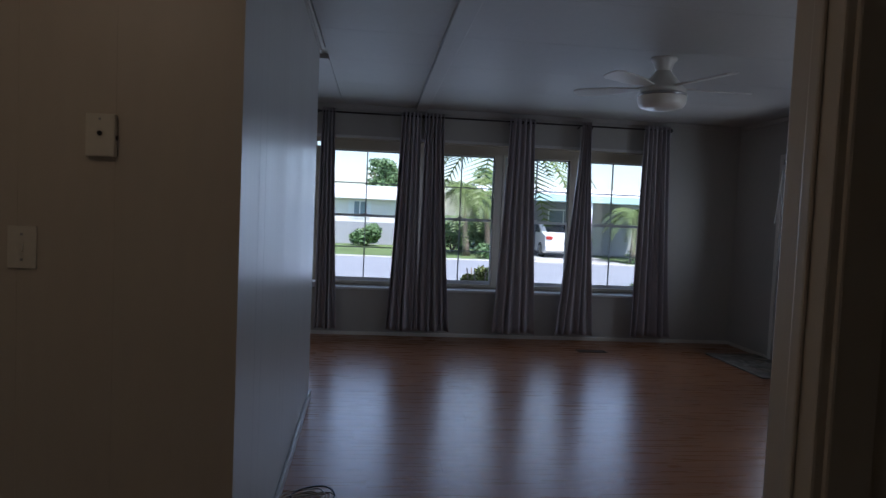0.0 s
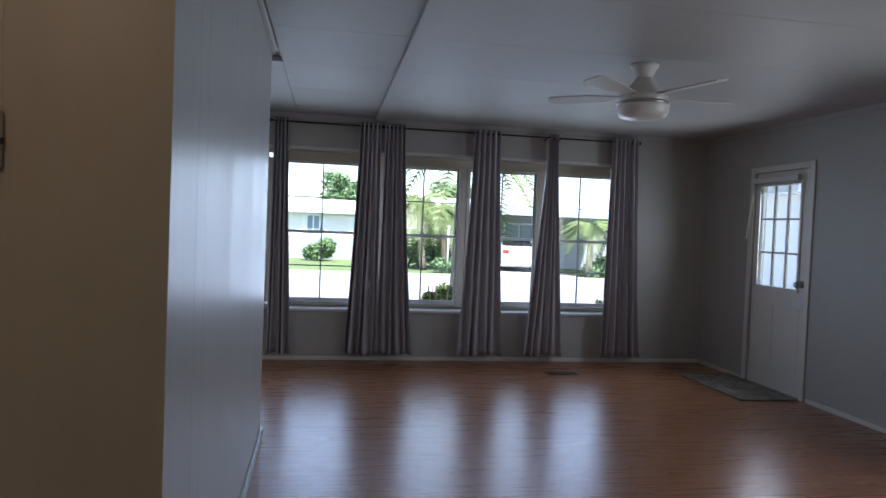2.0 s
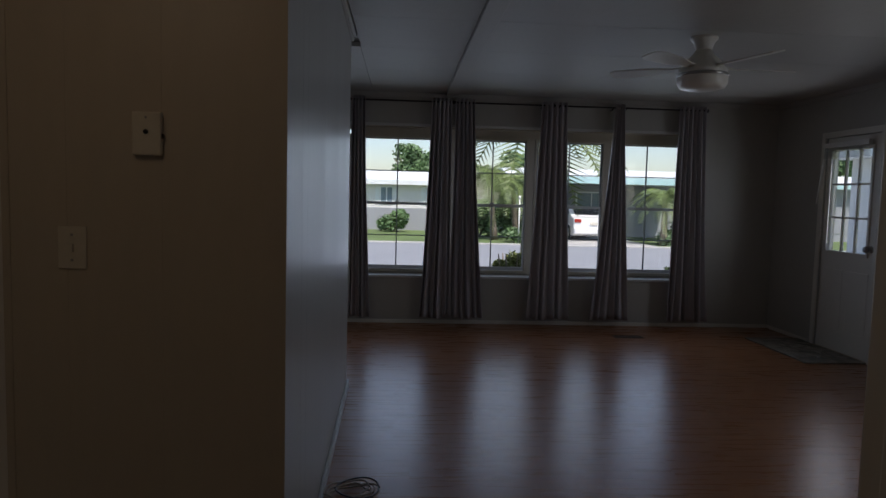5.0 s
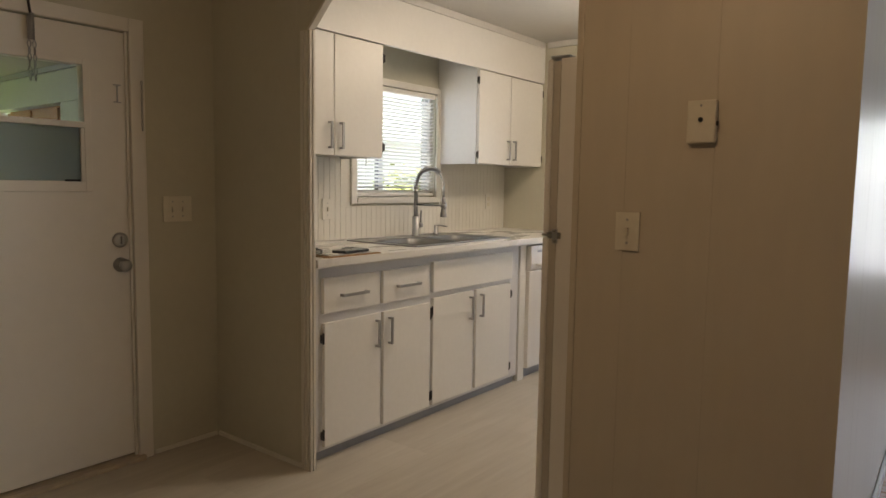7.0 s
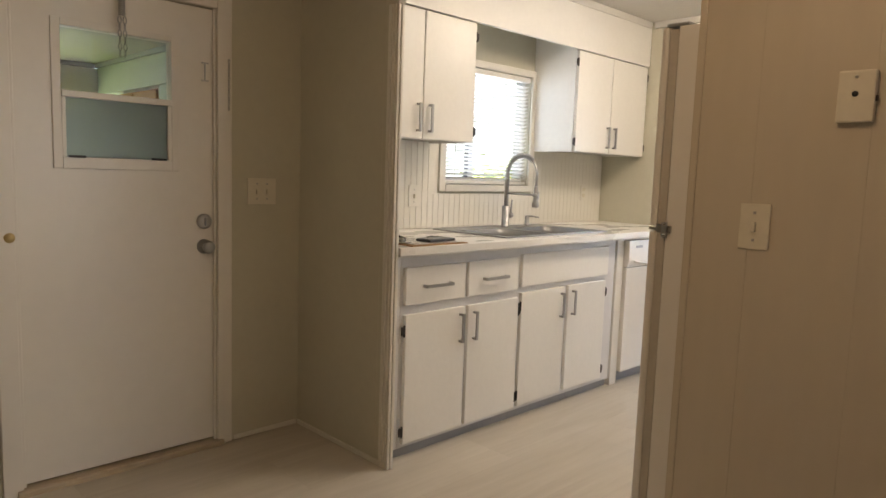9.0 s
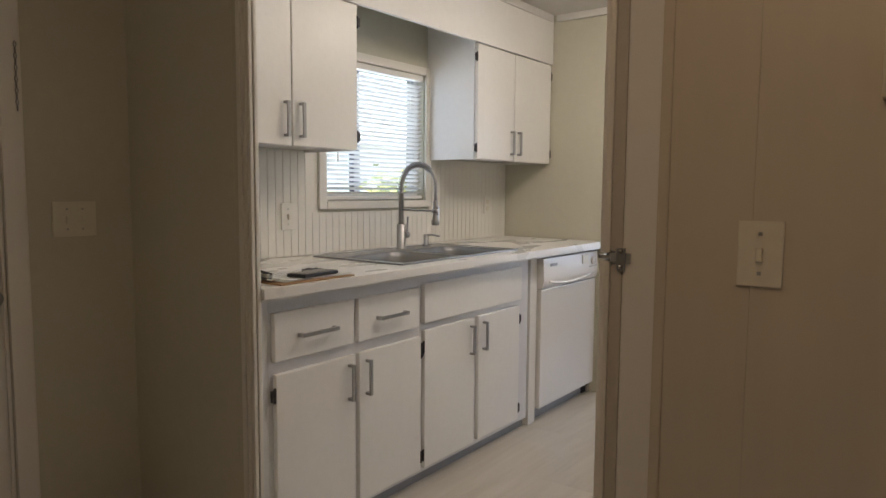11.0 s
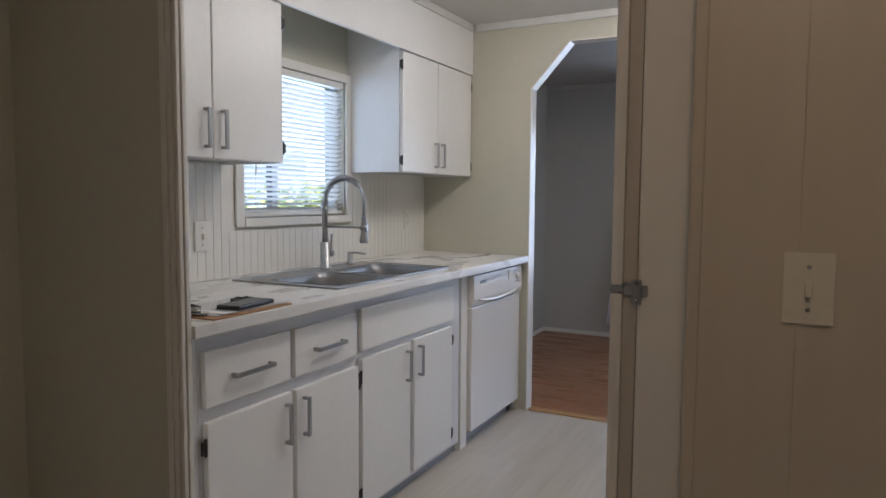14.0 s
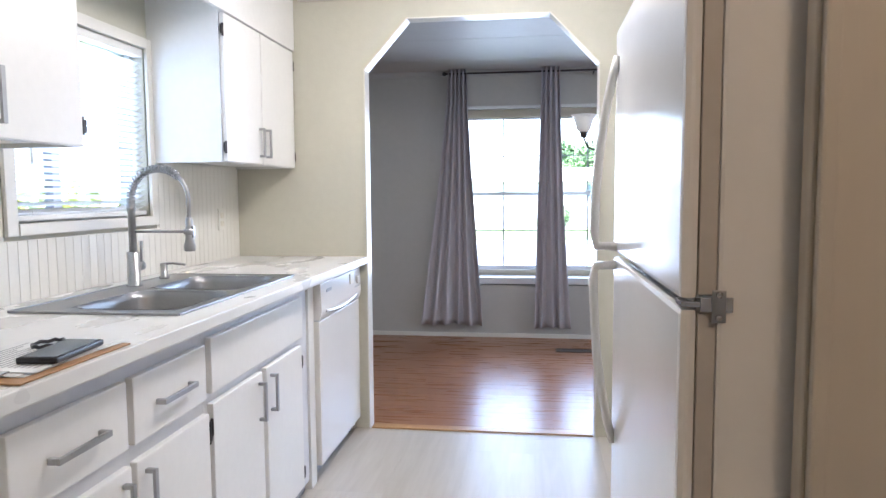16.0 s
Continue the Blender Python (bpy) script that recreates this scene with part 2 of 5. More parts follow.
def prism(points, a0, a1, axis="z", bevel=0.0):
    """A flat outline drawn out along an axis; points are the two other coordinates in order."""
    bm = bmesh.new()
    put = {"z": lambda p, a: (p[0], p[1], a), "y": lambda p, a: (p[0], a, p[1]), "x": lambda p, a: (a, p[0], p[1])}[axis]
    low, high = [bm.verts.new(put(p, a0)) for p in points], [bm.verts.new(put(p, a1)) for p in points]
    bm.faces.new(low)
    bm.faces.new(high[::-1])
    for i in range(len(points)):
        j = (i + 1) % len(points)
        bm.faces.new((low[i], low[j], high[j], high[i]))
    bmesh.ops.recalc_face_normals(bm, faces=bm.faces)
    if bevel:
        bmesh.ops.bevel(bm, geom=list(bm.edges), offset=bevel, segments=2, affect="EDGES", profile=0.6)
    return bm


def tube(points, r, seg=10, bm=None, taper=None):
    """A round bar along a line of points."""
    bm = bm or bmesh.new()
    pts = [Vector(p) for p in points]
    rings, side = [], None
    for i, p in enumerate(pts):
        d = (pts[min(i + 1, len(pts) - 1)] - pts[max(i - 1, 0)]).normalized()
        if side is None:
            side = d.cross(Vector((0, 0, 1)) if abs(d.z) < 0.9 else Vector((1, 0, 0))).normalized()
        side = (side - d * side.dot(d)).normalized()
        up = d.cross(side)
        rr = taper[i] if taper else r
        rings.append([bm.verts.new(p + (side * math.cos(k * math.tau / seg) + up * math.sin(k * math.tau / seg)) * rr) for k in range(seg)])
    for a, b in zip(rings, rings[1:]):
        for k in range(seg):
            bm.faces.new((a[k], a[(k + 1) % seg], b[(k + 1) % seg], b[k])).smooth = True
    bm.faces.new(rings[0][::-1])
    bm.faces.new(rings[-1])
    return bm


def lathe(profile, centre, seg=28, axis="z", bm=None):
    """A turned shape: profile rows are radius and distance along the axis."""
    bm = bm or bmesh.new()
    c = Vector(centre)
    rings = []
    for r, h in profile:
        ring = []
        for k in range(seg):
            a, b = max(r, 0.0004) * math.cos(k * math.tau / seg), max(r, 0.0004) * math.sin(k * math.tau / seg)
            ring.append(bm.verts.new(c + Vector({"z": (a, b, h), "x": (h, a, b), "y": (b, h, a)}[axis])))
        rings.append(ring)
    for a, b in zip(rings, rings[1:]):
        for k in range(seg):
            bm.faces.new((a[k], a[(k + 1) % seg], b[(k + 1) % seg], b[k])).smooth = True
    bm.faces.new(rings[0][::-1])
    bm.faces.new(rings[-1])
    bmesh.ops.recalc_face_normals(bm, faces=bm.faces)
    return bm


def thing(name, base, label, category, group="", kind=""):
    ob = new(name)
    ob.location = base
    ob.empty_display_size = 0.1
    BASE[ob] = Vector(base)
    return tagged(ob, label, category, group, kind)


def part(name, bm, material, parent=None, label=""):
    me = bpy.data.meshes.new(name)
    if parent is not None:
        bmesh.ops.translate(bm, verts=bm.verts, vec=-BASE[parent])
    bm.to_mesh(me)
    bm.free()
    me.materials.append(material)
    ob = new(name, me)
    if parent is not None:
        ob.parent = parent
        BASE[ob] = BASE[parent]
    else:
        BASE[ob] = Vector((0, 0, 0))
    return tagged(ob, label)


def solid(name, bm, material, label, category, group="", kind=""):
    return tagged(part(name, bm, material), label, category, group, kind)


def setting(name, bm, material, label, category):
    return solid(name, bm, material, label, category, kind="structure")


def piece(name, mesh, parent, where):
    ob = new(name, mesh)
    ob.parent = parent
    ob.location = Vector(where) - BASE[parent]
    return ob


def mesh_of(bm, name, material):
    me = bpy.data.meshes.new(name)
    bm.to_mesh(me)
    bm.free()
    me.materials.append(material)
    return me


# ---- plan ----
WX, EX = -3.05, 3.478          # inner faces of the west and east walls
NY, SY = 6.85, -1.2            # window wall and the hall's end
CZ = 2.20                      # ceiling
SWY, SWX0, SWX1 = 2.085, -1.190, -0.495   # wall with the switch
NSX = -0.532                   # far end of the long grey panel wall
AY = 4.56                      # wall with the clipped arch
STUB = 2.128                   # short wall beside the outer door

# ---- floors and ceilings ----
subfloor = setting("floor", boxes([(WX - 0.1, EX + 0.1, SY - 0.1, NY + 0.25, -0.12, -0.012)]), KICK, "floor of oak laminate and pale vinyl planks", "floor")

ceil_bm = bmesh.new()
ys = [SY - 0.1, -0.3, 0.5, 1.3, 2.05, 2.8, 3.36, 4.13, 4.9, 5.7, 6.42, NY]
for a, b in zip(ys, ys[1:]):
    box(ceil_bm, -0.49, 0.195, a + 0.002, b - 0.002, CZ, CZ + 0.03)
    box(ceil_bm, 0.31, EX + 0.1, a + 0.002, b - 0.002, CZ, CZ + 0.03)
    if a > 4.5:
        box(ceil_bm, WX, -0.494, a + 0.002, b - 0.002, CZ, CZ + 0.03)
box(ceil_bm, WX - 0.1, EX + 0.1, SY - 0.1, NY + 0.3, CZ + 0.036, CZ + 0.12)
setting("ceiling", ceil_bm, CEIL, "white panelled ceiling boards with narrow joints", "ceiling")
setting("ceiling_kitchen", boxes([(WX, -0.498, SY - 0.1, 4.62, CZ - 0.004, CZ + 0.028)]), KCEIL, "white painted kitchen ceiling", "ceiling")
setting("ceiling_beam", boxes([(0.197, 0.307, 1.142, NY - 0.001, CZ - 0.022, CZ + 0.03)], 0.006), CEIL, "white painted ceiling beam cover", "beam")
setting("roof", boxes([(WX - 0.5, EX + 0.5, SY - 0.4, NY + 0.75, CZ + 0.14, CZ + 0.30)]), CEIL, "flat roof slab over the rooms", "roof")

# ---- outer walls ----
setting("wall_north", boxes([
    (WX - 0.12, -2.20, NY, NY + 0.22, -0.1, CZ + 0.1), (2.62, EX + 0.12, NY, NY + 0.22, -0.1, CZ + 0.1),
    (-2.20, 2.62, NY, NY + 0.22, -0.1, 0.44), (-2.20, 2.62, NY, NY + 0.22, 1.90, CZ + 0.1)]), GREY, "grey painted window wall", "wall")
DY0, DY1, DTOP = 5.375, 6.070, 1.815
EW0, EW1 = 2.45, 3.70
setting("wall_east", boxes([
    (EX, EX + 0.12, SY - 0.1, EW0, -0.1, CZ + 0.1), (EX, EX + 0.12, EW1, DY0, -0.1, CZ + 0.1), (EX, EX + 0.12, DY1, NY, -0.1, CZ + 0.1),
    (EX, EX + 0.12, DY0, DY1, DTOP, CZ + 0.1), (EX, EX + 0.12, EW0, EW1, -0.1, 0.55), (EX, EX + 0.12, EW0, EW1, 1.9, CZ + 0.1)]), GREY, "grey painted wall beside the front door", "wall")
KD0, KD1, KDTOP = 1.010, 1.732, 1.80
KW0, KW1, KWB, KWT = 3.028, 3.740, 1.122, 1.77
setting("wall_west", boxes([
    (WX - 0.12, WX, SY - 0.1, KD0, -0.1, CZ + 0.1), (WX - 0.12, WX, KD1, KW0, -0.1, CZ + 0.1), (WX - 0.12, WX, KW1, 4.56, -0.1, CZ + 0.1),
    (WX - 0.12, WX, KD0, KD1, KDTOP, CZ + 0.1), (WX - 0.12, WX, KW0, KW1, -0.1, KWB), (WX - 0.12, WX, KW0, KW1, KWT, CZ + 0.1)]), CREAM, "cream painted outer wall of the kitchen", "wall")
setting("wall_west_dining", boxes([(WX - 0.12, WX, 4.562, NY, -0.1, CZ + 0.1)]), GREY, "grey painted dining room wall", "wall")
setting("wall_south", boxes([(WX - 0.12, EX + 0.12, SY - 0.12, SY, -0.1, CZ + 0.1)]), HALL, "beige painted end wall of the hall", "wall")

# ---- inner walls ----
setting("wall_stub", boxes([(WX, -2.47, STUB, 2.212, 0, CZ), (-2.469, -2.392, STUB, 2.1465, 0, CZ)]), CREAM, "short cream wall beside the outer door", "wall")
setting("wall_header", prism([(-2.395, CZ), (-2.395, 1.79), (-2.15, 2.04), (-1.42, 2.04), (SWX0, 1.79), (SWX0, CZ)], STUB + 0.002, 2.150, "y"), CREAM, "cream header with clipped corners over the kitchen opening", "wall")
switch_wall = setting("wall_switch", boxes([(SWX0 + 0.004, SWX1 - 0.05, SWY + 0.0045, 2.14, 0, CZ)]), HALL, "beige panelled wall with a light switch", "wall")
panel_wall = setting("wall_panel", prism([(SWX1 - 0.008, SWY + 0.006), (NSX - 0.008, 4.625), (NSX - 0.10, 4.625), (SWX1 - 0.09, 2.144), (SWX1 - 0.05, SWY + 0.006)], 0, CZ, "z"), SATIN, "long grey panelled wall with vertical grooves", "wall")
AL, AR, ASH, ATOP = -2.370, -1.228, 1.815, 2.056
setting("wall_arch", prism([(WX, 0), (AL, 0), (AL, ASH), (-2.153, ATOP), (-1.46, ATOP), (AR, ASH), (AR, 0), (NSX - 0.09, 0), (NSX - 0.09, CZ), (WX, CZ)], AY, 4.60, "y"), CREAM, "cream kitchen wall with a clipped arch opening", "wall")
setting("wall_arch_dining", prism([(WX, 0), (AL, 0), (AL, ASH), (-2.153, ATOP), (-1.46, ATOP), (AR, ASH), (AR, 0), (NSX - 0.012, 0), (NSX - 0.012, CZ), (WX, CZ)], 4.6005, 4.626, "y"), GREY, "grey dining side of the arch wall", "wall")
setting("wall_hall_east", boxes([(0.420, EX, 1.04, 1.125, 0, CZ)]), HALL, "beige panelled wall beside the living room opening", "wall")


def trim_run(name, rows, label, bevel=0.004, material=None):
    return setting(name, boxes(rows, bevel), material or TRIM, label, "trim")


trim_run("trim_hall_jamb", [(0.386, 0.419, 1.032, 1.130, 0, CZ - 0.002), (0.380, 0.3855, 1.062, 1.085, 0, CZ - 0.002), (0.400, 0.462, 1.026, 1.039, 0, CZ - 0.002), (0.400, 0.462, 1.126, 1.139, 0, CZ - 0.002)], "glossy cream casing of the living room opening", material=HALL)
trim_run("trim_switch_wall_end", [(SWX0 - 0.002, SWX0 + 0.003, SWY + 0.010, 2.138, 0, CZ - 0.006), (SWX0 - 0.008, SWX0 + 0.012, SWY - 0.004, SWY + 0.007, 0, CZ - 0.006), (SWX0 - 0.008, SWX0 + 0.0, 2.11, 2.144, 0, CZ - 0.006)], "beige corner bead on the wall's end", material=HALL)
stub_trim = setting("trim_stub", bmesh.new(), TRIM, "cream fluted casing on the stub wall", "trim")
for x0, x1, y0, y1 in ((-2.434, -2.416, STUB - 0.013, STUB - 0.0005), (-2.413, -2.397, STUB - 0.010, STUB - 0.0005), (-2.393, -2.380, STUB - 0.009, STUB + 0.003), (-2.3915, -2.377, STUB + 0.005, STUB + 0.019)):
    part("casing_bead", boxes([(x0, x1, y0, y1, 0.0, 1.80)], 0.003), TRIM, stub_trim)
part("casing_clip", prism([(-2.40, 1.80), (-2.385, 1.80), (-2.14, 2.045), (-2.155, 2.045)], STUB - 0.009, STUB + 0.021, "y", 0.003), TRIM, stub_trim)

arch_trim = setting("trim_arch", bmesh.new(), TRIM, "narrow white casing around the clipped arch", "trim")
outline = [(AL, 0.0), (AL, ASH), (-2.153, ATOP), (-1.46, ATOP), (AR, ASH), (AR, 0.0)]


def offset_line(points, d):
    """The same line, moved sideways by d with mitred corners."""
    out = []
    for i, p in enumerate(points):
        ns = []
        for a, b in ((i - 1, i), (i, i + 1)):
            if a >= 0 and b < len(points):
                v = Vector((points[b][0] - points[a][0], points[b][1] - points[a][1])).normalized()
                ns.append(Vector((-v.y, v.x)))
        n = sum(ns, Vector((0, 0))).normalized()
        k = d / max(n.dot(ns[0]), 0.3)
        out.append((p[0] + n.x * k, p[1] + n.y * k))
    return out


outer, inner = offset_line(outline, 0.013), offset_line(outline, -0.006)
for i in range(5):
    part("casing", prism([outline[i], outline[i + 1], outer[i + 1], outer[i]], AY - 0.008, AY - 0.0005, "y"), CREAM, arch_trim)
    part("jamb_lining", prism([outline[i], outline[i + 1], inner[i + 1], inner[i]], AY - 0.012, 4.632, "y"), TRIM, arch_trim)

trim_run("baseboard_north", [(WX, EX, NY - 0.012, NY - 0.0005, 0.0, 0.035)], "low white baseboard under the windows")
trim_run("baseboard_east", [(EX - 0.012, EX - 0.0005, 1.13, DY0 - 0.075, 0.0, 0.035), (EX - 0.012, EX - 0.0005, DY1 + 0.075, NY - 0.013, 0.0, 0.035)], "low white baseboard along the grey wall")
trim_run("baseboard_west", [(WX + 0.0005, WX + 0.012, 4.64, NY - 0.013, 0.0, 0.035), (WX + 0.0005, WX + 0.010, KD1 + 0.075, STUB - 0.011, 0.0, 0.02), (WX + 0.012, -2.437, STUB - 0.010, STUB - 0.0005, 0.0, 0.02)], "thin cream shoe moulding by the outer wall")
setting("baseboard_panel", prism([(SWX1 + 0.002, SWY + 0.01), (SWX1 + 0.014, SWY + 0.01), (NSX + 0.016, 4.628), (NSX + 0.002, 4.628)], 0.0, 0.05, "z", 0.002), SATIN, "grey baseboard of the panelled wall", "trim")
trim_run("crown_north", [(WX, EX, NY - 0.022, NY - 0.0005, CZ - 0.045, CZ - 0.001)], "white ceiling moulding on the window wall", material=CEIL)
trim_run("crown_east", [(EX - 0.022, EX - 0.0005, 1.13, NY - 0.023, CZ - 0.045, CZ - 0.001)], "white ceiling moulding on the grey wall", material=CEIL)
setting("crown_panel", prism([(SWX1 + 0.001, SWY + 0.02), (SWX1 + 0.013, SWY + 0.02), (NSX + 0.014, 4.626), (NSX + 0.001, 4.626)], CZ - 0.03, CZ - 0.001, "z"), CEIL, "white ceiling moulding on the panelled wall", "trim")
trim_run("crown_kitchen", [(-2.70, -1.0, AY - 0.022, AY - 0.0005, CZ - 0.045, CZ - 0.005), (-2.739, -2.716, 2.215, AY - 0.023, CZ - 0.045, CZ - 0.005)], "white ceiling moulding in the kitchen", material=KCEIL)
trim_run("transition_strip", [(AL + 0.012, AR - 0.012, 4.555, 4.615, -0.002, 0.008)], "oak transition strip between the floors", material=STRIP)

# ---- window wall: recess, sill, six double-hung windows ----
LIFT = {1: 0.042, 2: 0.042}     # the dining windows sit a little higher
recess = setting("window_recess", boxes([(-0.62, 2.62, 7.012, 7.06, 0.44, 0.482), (-0.62, 2.62, 7.012, 7.06, 1.815, 1.90), (-0.62, 2.62, NY + 0.006, 7.012, 1.888, 1.899), (-2.20, -0.625, 7.012, 7.06, 0.44, 0.524), (-2.20, -0.625, 7.012, 7.06, 1.857, 1.90)]), TAN, "tan painted window recess lining", "trim")
CENTRES = (-1.79, -1.09, -0.248, 0.688, 1.452, 2.238)
HALFW = 0.355
edges = [-2.20] + [v for c in CENTRES for v in (c - HALFW, c + HALFW)] + [2.62]
for a, b in zip(edges[::2], edges[1::2]):
    if b - a > 0.01:
        part("mullion_panel", boxes([(a, b, 7.002, 7.055, 0.482, 1.815)], 0.003), TAN, recess)
sill = setting("window_sill", boxes([(-0.63, 2.66, NY - 0.022, 7.010, 0.441, 0.466)], 0.004), VINYL, "white window sill along the recess", "sill")
setting("window_sill_dining", boxes([(-2.24, -0.635, NY - 0.022, 7.010, 0.452, 0.505)], 0.004), VINYL, "white dining room window sill", "sill")
setting("window_head", boxes([(-2.20, 2.62, NY - 0.008, NY + 0.004, 1.888, 1.912)], 0.002), VINYL, "thin pale edge over the window recess", "trim")


def hung_window(number, c):
    """A double-hung window with two panes across and four down."""
    w = thing(f"window_{number}", (c, 7.0, 0.47), "white double-hung window with grey muntins", "window", "windows of the recess", "structure")
    up = LIFT.get(number, 0.0)
    x0, x1 = c - HALFW + 0.002, c + HALFW - 0.002
    part("window_frame", boxes([(x0, x0 + 0.022, 6.992, 7.058, 0.484 + up, 1.813 + up), (x1 - 0.022, x1, 6.992, 7.058, 0.484 + up, 1.813 + up), (x0 + 0.022, x1 - 0.022, 6.992, 7.058, 1.790 + up, 1.813 + up), (x0 + 0.022, x1 - 0.022, 6.992, 7.058, 0.484 + up, 0.510 + up)], 0.002), TAN, w)
    g0, g1 = x0 + 0.024, x1 - 0.024
    for name, y, zb, zt in (("lower_sash", 7.004, 0.512 + up, 1.166 + up), ("upper_sash", 7.028, 1.140 + up, 1.788 + up)):
        s = part(name, boxes([(g0, g0 + 0.014, y, y + 0.02, zb, zt), (g1 - 0.014, g1, y, y + 0.02, zb, zt), (g0 + 0.014, g1 - 0.014, y, y + 0.02, zb, zb + (0.034 if "low" in name else 0.026)), (g0 + 0.014, g1 - 0.014, y, y + 0.02, zt - (0.026 if "low" in name else 0.012), zt)], 0.002), VINYL if "low" in name else MUNTIN, w)
        b0, b1 = zb + (0.034 if "low" in name else 0.026), zt - (0.026 if "low" in name else 0.012)
        mid, mz = (g0 + g1) / 2, (b0 + b1) / 2
        part("muntin", boxes([(mid - 0.006, mid + 0.006, y + 0.003, y + 0.017, b0, b1)]), MUNTIN, s)
        part("muntin", boxes([(g0 + 0.014, mid - 0.006, y + 0.003, y + 0.017, mz - 0.005, mz + 0.005), (mid + 0.006, g1 - 0.014, y + 0.003, y + 0.017, mz - 0.005, mz + 0.005)]), MUNTIN, s)
        for xa, xb in ((g0 + 0.014, mid - 0.006), (mid + 0.006, g1 - 0.014)):
            for za, zc in ((b0, mz - 0.005), (mz + 0.005, b1)):
                part("pane", boxes([(xa, xb, y + 0.008, y + 0.012, za, zc)]), GLASS, s).visible_shadow = False
    part("sash_lock", boxes([(c - 0.02, c + 0.02, 6.998, 7.016, 1.167 + up, 1.18 + up)], 0.002), VINYL, w)


for i, c in enumerate(CENTRES):
    hung_window(i + 1, c)


# ---- curtains and rods ----
def curtain(x0t, x1t, x0b, x1b, folds, label, flip=False, seed=1, along="x", wall=NY, ztop=2.148, zbot=0.068):
    """A grommet curtain whose folds spread and loosen downwards."""
    rnd = random.Random(seed)
    base = ((x0b + x1b) / 2, wall - 0.07, zbot) if along == "x" else (wall - 0.07, (x0b + x1b) / 2, zbot)
    c = thing("curtain", base, label, "curtain", "grey curtains")
    bm = bmesh.new()
    nu, nv = folds * 10, 40
    wob = [rnd.uniform(0.6, 1.25) for _ in range(folds + 2)]
    shift = [rnd.uniform(-0.5, 0.5) for _ in range(folds + 2)]
    grid = []
    for j in range(nv + 1):
        v = j / nv
        row = []
        for i in range(nu + 1):
            u = i / nu
            k = u * folds
            f = int(min(k, folds - 0.001))
            ph = k * math.tau + shift[f] * v * 0.6
            spread = v ** 1.3
            xa, xb = x0t + (x0b - x0t) * spread, x1t + (x1b - x1t) * spread
            amp = (0.030 + 0.012 * v) * wob[f] * (1 - 0.35 * math.sin(v * 2.5) * (f % 2))
            x = xa + (xb - xa) * u + 0.010 * math.sin(ph * 0.5 + v * 3 + seed) * v
            dy = amp * math.cos(ph) + 0.010 * math.sin(v * 5 + u * 4 + seed) * v
            z = ztop + (zbot - ztop) * v + 0.006 * math.sin(u * 9 + seed) * v
            row.append(bm.verts.new((x, wall - 0.075 - dy, z) if along == "x" else (wall - 0.075 - dy, x, z)))
        grid.append(row)
    for a, b in zip(grid, grid[1:]):
        for i in range(nu):
            bm.faces.new((a[i], a[i + 1], b[i + 1], b[i])).smooth = True
    bmesh.ops.recalc_face_normals(bm, faces=bm.faces)
    bmesh.ops.solidify(bm, geom=bm.faces[:], thickness=0.0025)
    part("fabric", bm, FABRIC, c)
    for f in range(folds):
        u = (f + 0.25) / folds
        p = x0t + (x1t - x0t) * u
        where = (p, wall - 0.075, ztop - 0.035) if along == "x" else (wall - 0.075, p, ztop - 0.035)
        part("grommet", lathe([(0.021, -0.004), (0.024, 0.0), (0.021, 0.004), (0.0165, 0.004), (0.0165, -0.004)], where, 14, "x" if along == "x" else "y"), NICKEL, c)
    return c


def rod(x0, x1, z=2.114, along="x", wall=NY):
    base = ((x0 + x1) / 2, wall, z) if along == "x" else (wall, (x0 + x1) / 2, z)
    r = thing("curtain_rod", base, "thin dark metal curtain rod with round finials", "curtain rod", "curtain rods")
    put = (lambda a, d, h: (a, wall - d, h)) if along == "x" else (lambda a, d, h: (wall - d, a, h))
    part("pole", tube([put(x0, 0.075, z), put(x1, 0.075, z)], 0.008), DARKMETAL, r)
    for a in (x0, x1):
        part("finial", lathe([(0.001, -0.018), (0.012, -0.014), (0.018, 0.0), (0.012, 0.014), (0.001, 0.018)], put(a, 0.075, z), 14), DARKMETAL, r)
    for a in (x0 + 0.05, x1 - 0.05):
        part("bracket", tube([put(a, 0.0, z - 0.02), put(a, 0.05, z - 0.02), put(a, 0.075, z - 0.012)], 0.006, 8), DARKMETAL, r)


GREYC = "grey grommet curtain gathered beside the window"
curtain(-2.225, -2.075, -2.46, -1.95, 5, "grey grommet curtain flared wide at the hem", seed=3, ztop=2.20, zbot=0.115)
curtain(-1.478, -1.333, -1.536, -1.235, 4, GREYC, seed=4, ztop=2.20, zbot=0.10)
curtain(-0.678, -0.555, -0.705, -0.492, 4, GREYC, seed=5)
curtain(0.062, 0.252, -0.022, 0.290, 5, "full grey grommet curtain with tight folds", seed=6)
curtain(0.285, 0.468, 0.262, 0.592, 5, "full grey grommet curtain with tight folds", seed=7)
curtain(1.100, 1.350, 1.020, 1.430, 5, "grey grommet curtain with a dark inner fold", seed=8)
curtain(1.814, 1.906, 1.637, 2.018, 5, "grey grommet curtain pinched narrow at the top", seed=9)
curtain(2.436, 2.695, 2.390, 2.808, 6, "full grey grommet curtain by the corner", seed=10)
curtain(3.42, 3.88, 3.50, 3.98, 6, "grey grommet curtain on the side wall", seed=11, along="y", wall=EX)
rod(-2.26, -1.02, z=2.166)
rod(-0.72, 0.22)
rod(0.27, 1.16)
rod(1.22, 1.84)
rod(1.87, 2.715)
rod(2.1, 4.03, along="y", wall=EX)

